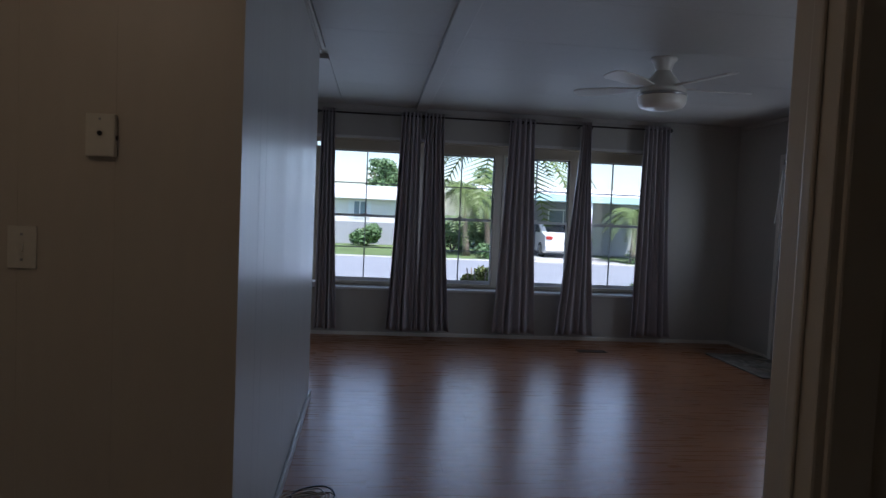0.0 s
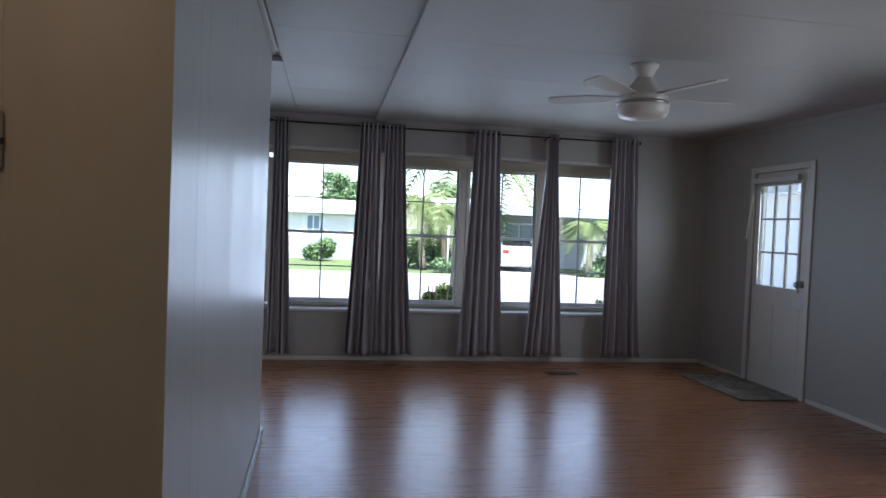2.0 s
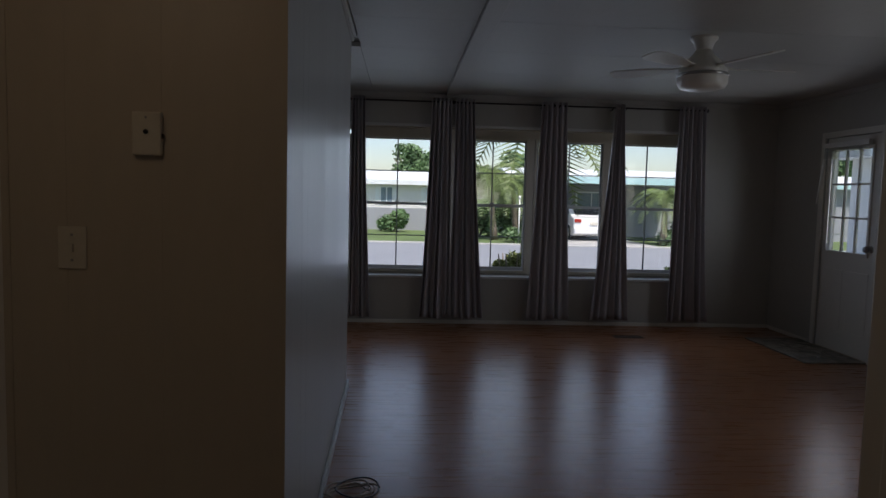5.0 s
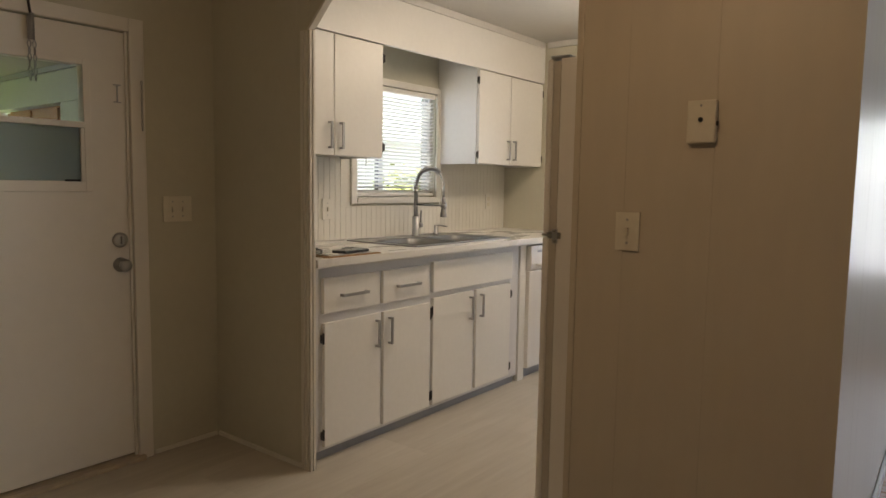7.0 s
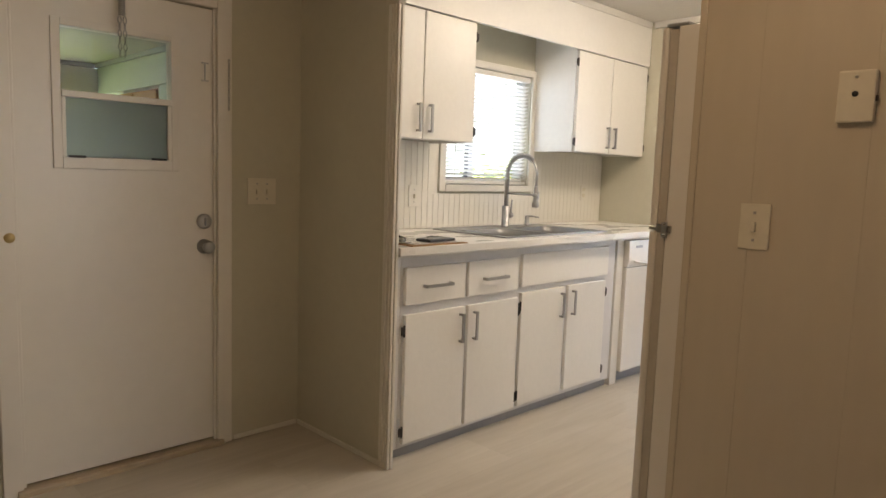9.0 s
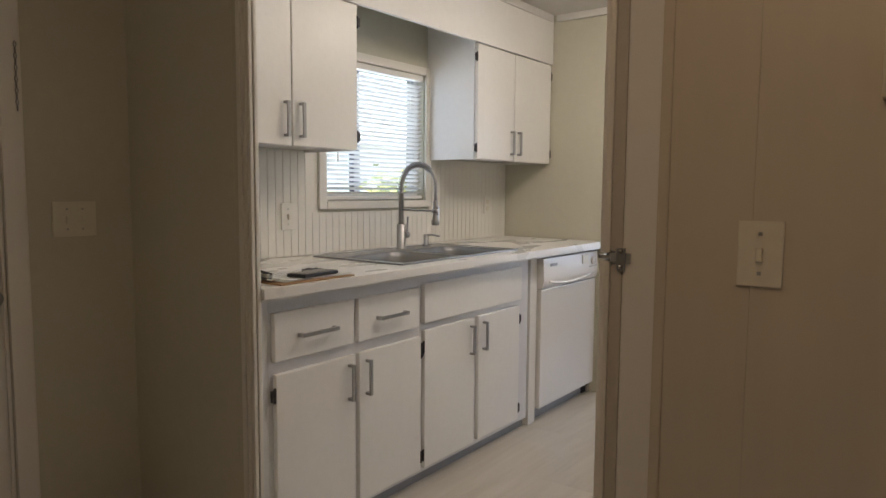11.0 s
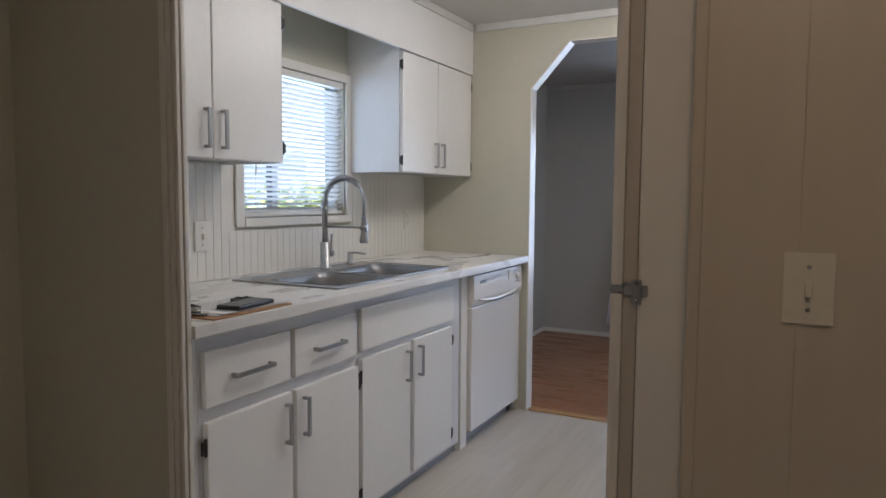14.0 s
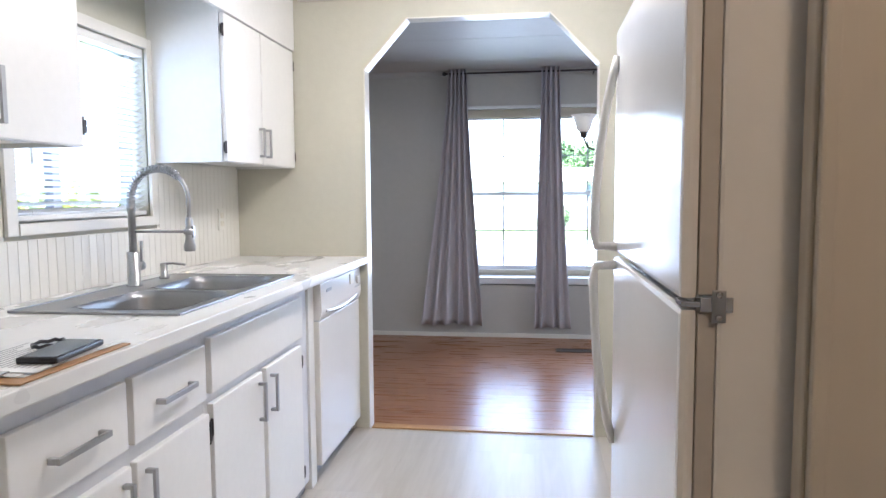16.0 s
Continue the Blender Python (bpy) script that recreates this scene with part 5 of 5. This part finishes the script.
bmesh.ops.recalc_face_normals(bm, faces=bm.faces)
bmesh.ops.solidify(bm, geom=bm.faces[:], thickness=0.0015)
part("bag", bm, BAG, bin_)
part("bag_knot", tube([(BC[0] + 0.10, BC[1] + 0.12, 0.44), (BC[0] + 0.14, BC[1] + 0.15, 0.455), (BC[0] + 0.17, BC[1] + 0.19, 0.43)], 0.02, 8, None, [0.018, 0.028, 0.012]), BAG, bin_)

# ---- outside ----
GZ = -0.55
GRASS = mat("lawn_grass", (0.11, 0.16, 0.05), 0.9, vary=0.35, scale=0.6, bump=0.6, bscale=30)
ASPHALT = mat("street_asphalt", (0.25, 0.26, 0.28), 0.85, vary=0.12, scale=1.2, bump=0.3, bscale=60)
CONCRETE = mat("concrete", (0.42, 0.41, 0.39), 0.8, vary=0.1, scale=2)
SIDING = mat("white_siding", (0.74, 0.73, 0.70), 0.6, vary=0.04, scale=1)
ROOFW = mat("white_metal_roof", (0.75, 0.78, 0.78), 0.45, vary=0.04)
TEAL = mat("pale_teal_fascia", (0.42, 0.62, 0.62), 0.5)
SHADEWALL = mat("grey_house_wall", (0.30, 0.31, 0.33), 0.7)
LEAF = mat("green_leaf", (0.12, 0.20, 0.08), 0.5, vary=0.45, scale=9)
YLEAF = mat("yellow_green_leaf", (0.22, 0.26, 0.06), 0.45, vary=0.4, scale=14)
FROND = mat("palm_frond", (0.13, 0.18, 0.05), 0.5, vary=0.4, scale=4)
BARK = mat("palm_bark", (0.20, 0.16, 0.12), 0.9, vary=0.3, scale=8, bump=0.8, bscale=18)
CARPAINT = mat("white_car_paint", (0.78, 0.78, 0.78), 0.2, coat=0.6)
CARGLASS = mat("dark_car_glass", (0.03, 0.035, 0.04), 0.08)
TYRE = mat("tyre_rubber", (0.02, 0.02, 0.02), 0.8)
RED = mat("red_lens", (0.35, 0.03, 0.02), 0.2)
HOUSEGLASS = mat("house_window_glass", (0.20, 0.26, 0.30), 0.1)
setting("ground", boxes([(-400, 400, -300, 500, GZ - 0.3, GZ)]), GRASS, "green lawn around the houses", "ground")
setting("road", boxes([(-150, 150, 13.2, 25.4, GZ + 0.0005, GZ + 0.02)]), ASPHALT, "pale grey residential street", "road")
setting("kerb", boxes([(-150, 150, 12.7, 13.2, GZ, GZ + 0.05), (-150, 150, 25.4, 25.9, GZ, GZ + 0.05)], 0.01), CONCRETE, "low concrete gutter kerb along the street", "kerb")
setting("driveway", boxes([(5.6, 9.8, 25.9, 33.0, GZ + 0.001, GZ + 0.03)]), CONCRETE, "concrete driveway with the parked car", "driveway")
setting("foundation", boxes([(WX - 0.1, EX + 0.1, SY - 0.1, NY + 0.2, GZ, -0.122)]), CONCRETE, "block foundation under the house", "foundation")


def leaf_cloud(spots, leaf, n, seed, material, name, parent, flat=0.5):
    """Many small folded leaves scattered through a few lumps."""
    rnd = random.Random(seed)
    verts, faces = [], []
    for _ in range(n):
        cx, cy, cz, r = rnd.choice(spots)
        d = Vector((rnd.gauss(0, 1), rnd.gauss(0, 1), rnd.gauss(0, 1))).normalized() * r * rnd.uniform(0.45, 1.05)
        p = Vector((cx + d.x, cy + d.y, cz + d.z * 0.85))
        a = Vector((rnd.uniform(-1, 1), rnd.uniform(-1, 1), rnd.uniform(-0.6, 0.9))).normalized()
        b = a.cross(Vector((rnd.uniform(-1, 1), rnd.uniform(-1, 1), rnd.uniform(-1, 1)))).normalized()
        s = leaf * rnd.uniform(0.6, 1.3)
        up = a.cross(b) * s * 0.12
        k = len(verts)
        verts += [p - a * s, p + b * s * flat + up, p + a * s, p - b * s * flat + up]
        faces += [(k, k + 1, k + 2), (k, k + 2, k + 3)]
    me = bpy.data.meshes.new(name)
    me.from_pydata([tuple(v) for v in verts], [], faces)
    me.transform(Matrix.Translation(-BASE[parent]))
    me.materials.append(material)
    ob = new(name, me)
    ob.parent = parent
    return ob


def shrub(x, y, r, h, seed, material, label, leaf=0.09, n=1800):
    rnd = random.Random(seed)
    t = thing("shrub", (x, y, GZ), label, "shrub")
    bm = bmesh.new()
    for k in range(6):
        a = k * 1.05
        tube([(x, y, GZ), (x + 0.3 * r * math.cos(a), y + 0.3 * r * math.sin(a), GZ + h * 0.4), (x + 0.6 * r * math.cos(a), y + 0.6 * r * math.sin(a), GZ + h * 0.75)], 0.02, 6, bm, [0.03, 0.02, 0.008])
    part("stems", bm, BARK, t)
    spots = [(x + rnd.uniform(-0.6, 0.6) * r, y + rnd.uniform(-0.5, 0.5) * r, GZ + h * rnd.uniform(0.3, 0.75), r * rnd.uniform(0.35, 0.6)) for _ in range(9)]
    leaf_cloud(spots, leaf, n, seed, material, "foliage", t)


def tree(x, y, h, r, seed, label, n=4200, leaf=0.22):
    rnd = random.Random(seed)
    t = thing("tree", (x, y, GZ), label, "tree")
    bm = tube([(x, y, GZ), (x + 0.1, y, GZ + h * 0.3), (x - 0.1, y + 0.1, GZ + h * 0.62)], 0.2, 10, None, [0.26, 0.2, 0.12])
    for k in range(7):
        a = k * 0.9 + rnd.random()
        tube([(x, y, GZ + h * (0.36 + 0.04 * k)), (x + 0.4 * r * math.cos(a), y + 0.4 * r * math.sin(a), GZ + h * 0.66), (x + 0.8 * r * math.cos(a), y + 0.8 * r * math.sin(a), GZ + h * 0.82)], 0.06, 7, bm, [0.10, 0.06, 0.02])
    part("trunk", bm, BARK, t)
    spots = [(x + rnd.uniform(-0.8, 0.8) * r, y + rnd.uniform(-0.8, 0.8) * r, GZ + h * rnd.uniform(0.55, 0.95), r * rnd.uniform(0.25, 0.5)) for _ in range(16)]
    leaf_cloud(spots, leaf, n, seed, LEAF, "crown", t)


def palm(x, y, h, seed, label, fronds=18, length=2.0):
    rnd = random.Random(seed)
    t = thing("palm_tree", (x, y, GZ), label, "palm tree", "palm trees")
    lean = rnd.uniform(-0.3, 0.3)
    part("trunk", tube([(x + lean * k / 6, y, GZ + h * k / 6) for k in range(7)], 0.12, 10, None, [0.17, 0.14, 0.13, 0.12, 0.11, 0.11, 0.10]), BARK, t)
    top = Vector((x + lean, y, GZ + h))
    for f in range(fronds):
        a = f * 2.4 + rnd.uniform(-0.2, 0.2)
        rise = rnd.uniform(-0.3, 0.9)
        d = Vector((math.cos(a), math.sin(a), 0))
        pts = [top + d * length * s + Vector((0, 0, length * (rise * s - 1.0 * s * s))) for s in (0, 0.2, 0.4, 0.6, 0.8, 1.0)]
        verts, faces = [], []
        side = d.cross(Vector((0, 0, 1)))
        for k in range(26):
            s = 0.08 + 0.9 * k / 26
            i = min(int(s * 5), 4)
            p = pts[i].lerp(pts[i + 1], s * 5 - i)
            for q in (-1, 1):
                l = length * 0.30 * math.sin(math.pi * (0.12 + 0.85 * s))
                tip = p + side * q * l + d * l * 0.5 - Vector((0, 0, l * 0.45))
                n0 = len(verts)
                w = (pts[i + 1] - pts[i]).normalized() * 0.022
                verts += [p - w, p + w, tip]
                faces.append((n0, n0 + 1, n0 + 2))
        me = bpy.data.meshes.new("frond")
        me.from_pydata([tuple(v - BASE[t]) for v in verts], [], faces)
        me.materials.append(FROND)
        fo = new("frond", me)
        fo.parent = t
        BASE[fo] = BASE[t]
        part("midrib", tube(pts, 0.015, 5, None, [0.022, 0.018, 0.014, 0.01, 0.007, 0.004]), FROND, fo)


def house(x0, x1, y0, y1, wall_h, label, wall_mat, fascia, windows, carport=None, skirt=0.0):
    t = thing("house", ((x0 + x1) / 2, (y0 + y1) / 2, GZ), label, "house", "houses across the street")
    hs = part("wall", boxes([(x0, x1, y0, y1, GZ, GZ + wall_h)]), wall_mat, t)
    n = int(wall_h / 0.2)
    part("siding", boxes([(x0, x1, y0 - 0.025, y0 - 0.001, GZ + 0.4 + k * 0.2, GZ + 0.585 + k * 0.2) for k in range(n - 2)]), wall_mat, hs)
    if skirt:
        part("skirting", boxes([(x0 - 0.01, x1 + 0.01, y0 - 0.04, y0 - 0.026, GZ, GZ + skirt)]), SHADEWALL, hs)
    rf = part("roof", prism([(y0 - 0.5, GZ + wall_h), (y1 + 0.5, GZ + wall_h), (y1 + 0.5, GZ + wall_h + 0.18), ((y0 + y1) / 2, GZ + wall_h + 0.75), (y0 - 0.5, GZ + wall_h + 0.18)], x0 - 0.5, x1 + 0.5, "x"), ROOFW, t)
    part("fascia", boxes([(x0 - 0.52, x1 + 0.52, y0 - 0.53, y0 - 0.501, GZ + wall_h - 0.03, GZ + wall_h + 0.2)]), fascia, rf)
    for wx, wz, ww, wh in windows:
        w = part("window", boxes([(wx - ww / 2 - 0.07, wx + ww / 2 + 0.07, y0 - 0.06, y0 - 0.026, GZ + wz - 0.07, GZ + wz + wh + 0.07)]), ROOFW, t)
        part("pane", boxes([(wx - ww / 2, wx - 0.03, y0 - 0.075, y0 - 0.061, GZ + wz, GZ + wz + wh), (wx + 0.03, wx + ww / 2, y0 - 0.075, y0 - 0.061, GZ + wz, GZ + wz + wh)]), HOUSEGLASS, w)
        if skirt:
            for side in (-1, 1):
                sx = wx + side * (ww / 2 + 0.19)
                part("shutter", boxes([(sx - 0.10, sx + 0.10, y0 - 0.055, y0 - 0.028, GZ + wz - 0.05, GZ + wz + wh + 0.05)] + [(sx - 0.08, sx + 0.08, y0 - 0.066, y0 - 0.0555, GZ + wz + 0.02 + 0.1 * k, GZ + wz + 0.08 + 0.1 * k) for k in range(int(wh / 0.1))]), ROOFW, w)
    if carport:
        c0, c1 = carport
        cp_ = part("carport", boxes([(c0, c1, y0 - 4.5, y0 + 0.2, GZ + wall_h - 0.1, GZ + wall_h + 0.05)]), ROOFW, t)
        part("fascia", boxes([(c0, c1, y0 - 4.53, y0 - 4.5, GZ + wall_h - 0.16, GZ + wall_h + 0.12)]), fascia, cp_)
        for px in (c0 + 0.15, (c0 + c1) / 2, c1 - 0.15):
            part("post", boxes([(px - 0.05, px + 0.05, y0 - 4.4, y0 - 4.3, GZ, GZ + wall_h - 0.1)]), ROOFW, cp_)
    return t


house(-12.0, 2.2, 35.0, 41, 2.32, "white single-storey mobile home with a small window", SIDING, ROOFW, ((-0.97, 1.36, 0.56, 0.78), (1.35, 1.36, 0.56, 0.78), (-7.5, 1.2, 1.3, 0.9)), skirt=1.12)
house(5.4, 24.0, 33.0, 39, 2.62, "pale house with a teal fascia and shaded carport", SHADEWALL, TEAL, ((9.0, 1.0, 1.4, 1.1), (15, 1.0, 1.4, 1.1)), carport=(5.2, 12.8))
house(-36.0, -17, 35.0, 41, 2.32, "white single-storey mobile home down the street", SIDING, ROOFW, ((-22, 1.2, 1.3, 0.9),), skirt=1.12)
tree(1.0, 47, 5.2, 2.3, 21, "leafy green tree behind the white home", 5200, 0.17)
tree(7.6, 45, 4.6, 2.0, 22, "leafy green tree between the houses", 4200, 0.17)
tree(29.0, 46, 6.0, 3.0, 23, "broad green tree behind the carport house")
palm(3.7, 28.6, 2.9, 31, "slim palm tree on the far lawn", 20, 1.7)
palm(4.8, 29.6, 2.6, 32, "bushy palm tree on the far lawn", 22, 1.8)
palm(1.85, 11.2, 3.2, 33, "tall palm tree near the street", 18, 1.5)
palm(10.4, 27.2, 2.1, 34, "short spreading palm tree by the drive", 22, 1.4)
palm(12.3, 28.0, 2.4, 35, "short spreading palm tree by the drive", 20, 1.5)
shrub(-0.55, 33.4, 0.78, 1.15, 41, LEAF, "dense round green shrub before the white home", 0.10, 2600)
shrub(4.6, 27.4, 0.7, 0.55, 42, LEAF, "low green shrub on the far lawn", 0.09)
shrub(3.3, 30.5, 1.0, 1.5, 43, LEAF, "dense green shrub under the palms", 0.11, 2400)
shrub(4.9, 31.0, 1.0, 1.7, 44, LEAF, "dense green shrub under the palms", 0.11, 2400)
shrub(1.17, 8.75, 0.25, 1.44, 45, YLEAF, "yellow-green croton shrub outside the window", 0.045, 1500)
shrub(3.12, 8.8, 0.30, 1.18, 46, YLEAF, "yellow-green croton shrub below the window", 0.045, 1200)
shrub(11.2, 27.6, 0.9, 0.8, 47, LEAF, "low green shrub beside the drive", 0.09)
lamp_post = thing("garden_post", (4.45, 27.0, GZ), "slim white garden post on the far lawn", "post")
part("pole", tube([(4.45, 27.0, GZ), (4.45, 27.0, GZ + 1.75)], 0.03, 8), SIDING, lamp_post)
part("cap", lathe([(0.05, 0.0), (0.06, 0.05), (0.03, 0.12), (0.001, 0.13)], (4.45, 27.0, GZ + 1.75), 12), SIDING, lamp_post)


def car(x, y):
    """A white sedan seen from behind."""
    t = thing("car", (x, y, GZ + 0.03), "white parked sedan seen from behind on the drive", "car")
    g = GZ + 0.03
    side = [(y, g + 0.35), (y + 0.05, g + 0.95), (y + 0.55, g + 1.05), (y + 1.25, g + 1.45), (y + 2.6, g + 1.47), (y + 3.4, g + 1.0), (y + 4.3, g + 0.85), (y + 4.45, g + 0.35), (y + 4.2, g + 0.2), (y + 0.3, g + 0.2)]
    part("body", prism(side, x - 0.86, x + 0.86, "x", 0.05), CARPAINT, t)
    part("rear_window", prism([(y + 0.62, g + 1.08), (y + 1.2, g + 1.41), (y + 1.19, g + 1.43), (y + 0.60, g + 1.10)], x - 0.66, x + 0.66, "x"), CARGLASS, t)
    part("side_window", prism([(y + 0.95, g + 1.06), (y + 1.35, g + 1.38), (y + 2.55, g + 1.40), (y + 3.15, g + 1.04)], x - 0.872, x + 0.872, "x"), CARGLASS, t)
    for sx in (-0.68, 0.68):
        part("tail_light", boxes([(x + sx - 0.14, x + sx + 0.14, y - 0.012, y + 0.1, g + 0.78, g + 0.93)], 0.02), RED, t)
        for wy in (0.85, 3.55):
            wh = part("wheel", lathe([(0.20, -0.10), (0.31, -0.10), (0.32, -0.06), (0.32, 0.06), (0.31, 0.10), (0.20, 0.10)], (x + sx * 1.17, y + wy, g + 0.32), 24, "x"), TYRE, t)
            part("rim", lathe([(0.001, -0.105), (0.20, -0.10), (0.20, 0.10), (0.001, 0.105)], (x + sx * 1.17, y + wy, g + 0.32), 20, "x"), NICKEL, wh)
    part("bumper", boxes([(x - 0.84, x + 0.84, y - 0.06, y + 0.2, g + 0.3, g + 0.55)], 0.04), CARPAINT, t)
    part("number_plate", boxes([(x - 0.16, x + 0.16, y - 0.02, y + 0.03, g + 0.68, g + 0.80)]), PLATE, t)


car(7.92, 28.6)

# west side: a glazed porch behind the outer door and greenery by the kitchen window
PALEG = mat("pale_green_beam_paint", (0.48, 0.52, 0.49), 0.5)
PWOOD = mat("orange_wood_cabinet", (0.40, 0.17, 0.06), 0.5, vary=0.2, scale=6, stretch=(1, 1, 0.2))
porch = thing("porch", (-4.6, 0.9, GZ), "closed porch with a white ceiling and pale walls", "porch", kind="structure")
part("floor_slab", boxes([(-6.05, WX - 0.13, -1.3, 2.6, GZ, -0.15)]), CONCRETE, porch)
part("roof", boxes([(-6.1, WX - 0.13, -1.3, 2.4, 1.90, 2.00)]), CEIL, porch)
part("beam", boxes([(-5.95, WX - 0.13, 2.2, 2.3, 1.675, 1.868)], 0.004), PALEG, porch)
part("beam", boxes([(-6.05, -5.951, -1.3, 2.3, 1.675, 1.868)], 0.004), SIDING, porch)
part("ceiling_strip", boxes([(-5.95, WX - 0.13, 2.18, 2.30, 1.869, 1.899), (-6.05, -5.93, -1.3, 2.179, 1.869, 1.899)]), KICK, porch)
part("post", boxes([(-6.05, -5.95, 2.2, 2.3, -0.15, 1.674)]), SIDING, porch)
part("wall", boxes([(-6.05, WX - 0.13, -1.3, -1.2, -0.15, 1.899)]), SIDING, porch)
part("wall", boxes([(-4.83, WX - 0.13, 2.21, 2.29, -0.15, 1.674)]), PALEG, porch)
part("half_wall", boxes([(-6.05, -5.95, -1.2, 2.2, -0.15, 0.9)]), SIDING, porch)
pc = solid("porch_cabinet", boxes([(-5.66, -4.84, 2.22, 2.55, -0.15, 1.66)], 0.01), PWOOD, "orange wood cabinet on the porch", "cabinet")
part("door", boxes([(-5.645, -5.265, 2.20, 2.2195, -0.1, 1.645)], 0.005), PWOOD, pc)
part("door", boxes([(-5.235, -4.855, 2.20, 2.2195, -0.1, 1.645)], 0.005), PWOOD, pc)
BLUE = mat("pale_blue_post_paint", (0.42, 0.58, 0.70), 0.5)
solid("blue_post", boxes([(-4.45, -4.33, 2.66, 2.78, GZ, 2.4)], 0.008), BLUE, "pale blue painted post outside the kitchen window", "post")
shrub(-8.6, 4.6, 1.2, 2.3, 51, YLEAF, "tall yellow-green shrub outside the kitchen window", 0.10, 1300)
shrub(-7.4, 8.2, 1.2, 2.2, 52, YLEAF, "tall yellow-green shrub outside the kitchen window", 0.10, 1300)
west_house = thing("house", (-14, 4, GZ), "white neighbouring mobile home beyond the shrubs", "house")
part("wall", boxes([(-17, -11.5, -8, 14, GZ, GZ + 2.7)]), SIDING, west_house)
part("siding", boxes([(-11.499, -11.475, -8, 14, GZ + 0.4 + k * 0.2, GZ + 0.585 + k * 0.2) for k in range(11)]), SIDING, west_house)
part("roof", boxes([(-17.4, -11.1, -8.4, 14.4, GZ + 2.7, GZ + 2.9)]), ROOFW, west_house)
for wy in (2.0, 6.0):
    w_ = part("window", boxes([(-11.474, -11.45, wy - 0.6, wy + 0.6, GZ + 1.1, GZ + 2.1)]), ROOFW, west_house)
    part("pane", boxes([(-11.449, -11.435, wy - 0.52, wy + 0.52, GZ + 1.18, GZ + 2.02)]), HOUSEGLASS, w_)
# east side: rail and neighbour beyond the front door
house2 = thing("house", (13, 5, GZ), "white neighbouring mobile home beside the lawn", "house")
part("wall", boxes([(10.5, 16, -6, 16, GZ, GZ + 2.9)]), SIDING, house2)
part("roof", boxes([(10.1, 16.4, -6.4, 16.4, GZ + 2.9, GZ + 3.1)]), ROOFW, house2)
for wy in (1.5, 7.0, 11.5):
    w_ = part("window", boxes([(10.47, 10.499, wy - 0.6, wy + 0.6, GZ + 1.2, GZ + 2.2)]), ROOFW, house2)
    part("pane", boxes([(10.455, 10.469, wy - 0.52, wy + 0.52, GZ + 1.28, GZ + 2.12)]), HOUSEGLASS, w_)
setting("porch_step", boxes([(EX + 0.13, 5.2, 4.7, 6.9, GZ, -0.1)]), CONCRETE, "concrete landing outside the front door", "step")
rail = thing("porch_rail", (5.1, 5.8, -0.1), "white metal railing on the landing", "railing")
part("top_rail", boxes([(5.06, 5.10, 4.75, 6.85, 0.80, 0.84)]), SIDING, rail)
part("bottom_rail", boxes([(5.06, 5.10, 4.75, 6.85, 0.0, 0.04)]), SIDING, rail)
for k in range(15):
    part("baluster", boxes([(5.07, 5.09, 4.78 + k * 0.145, 4.80 + k * 0.145, 0.04, 0.80)]), SIDING, rail)
for k in (4.75, 6.81):
    part("post", boxes([(5.055, 5.105, k, k + 0.05, -0.1, 0.90)]), SIDING, rail)

# ---- pieces: wall panels, beadboard planks, floor planks ----
for a, b in ((SWX0 + 0.012, -1.0403), (-1.0400, -0.8063), (-0.8060, SWX1)):
    piece("panel", mesh_of(boxes([(0, b - a, 0, 0.004, 0.0, CZ - 0.005)], 0.0005), "panel", HALL), switch_wall, (a, SWY, 0.0))
seams = (SWY + 0.004, 2.392, 2.52, 3.068, 3.19, 3.79, 4.627)
for a, b in zip(seams, seams[1:]):
    xa, xb = (SWX1 + (NSX - SWX1) * (q - SWY) / (4.627 - SWY) for q in (a + 0.0006, b - 0.0006))
    bm = prism([(0, 0), (-0.008, 0), (xb - xa - 0.008, b - a - 0.0012), (xb - xa, b - a - 0.0012)], 0.0, CZ - 0.002, "z", 0.0008)
    piece("panel", mesh_of(bm, "panel", SATIN), panel_wall, (xa, a + 0.0006, 0.0))
plank_w = 0.0405
full = mesh_of(boxes([(0, 0.0075, 0, plank_w - 0.0016, 0, 0.449)], 0.0012), "plank", BEAD)
under = mesh_of(boxes([(0, 0.0075, 0, plank_w - 0.0016, 0, KWB - 0.05 - 0.889)], 0.0012), "plank", BEAD)
y = 2.216
while y + plank_w < 4.557:
    below = KW0 - 0.046 < y + plank_w and y < KW1 + 0.046
    piece("plank", under if below else full, bead, (WX + 0.0062, y, 0.889))
    y += plank_w


def planks(mesh_mat, rects, length, width, along, joint, top, seed):
    rnd = random.Random(seed)
    cache = {}
    for x0, x1, y0, y1 in rects:
        a0, a1, b0, b1 = (x0, x1, y0, y1) if along == "x" else (y0, y1, x0, x1)
        b = b0
        while b < b1 - 0.01:
            w = min(width, b1 - b)
            a = a0 - rnd.uniform(0, 0.9) * length
            while a < a1 - 0.005:
                s, e = max(a, a0), min(a + length, a1)
                a += length
                if e - s < 0.02:
                    continue
                key = (round(e - s, 3), round(w, 3))
                if key not in cache:
                    l, ww = e - s - joint, w - joint
                    cache[key] = mesh_of(boxes([(0, l, 0, ww, -0.012, 0.0) if along == "x" else (0, ww, 0, l, -0.012, 0.0)]), "plank", mesh_mat)
                piece("plank", cache[key], subfloor, (s, b, top) if along == "x" else (b, s, top))
            b += width


planks(LAMINATE, ((-0.60, EX, 1.08, NY), (WX, -0.60, 4.60, NY)), 1.21, 0.193, "x", 0.0003, 0.0, 71)
planks(PLANK, ((WX, -0.60, SY, 4.60), (-0.60, EX, SY, 1.08)), 1.22, 0.305, "y", 0.0005, 0.0, 72)
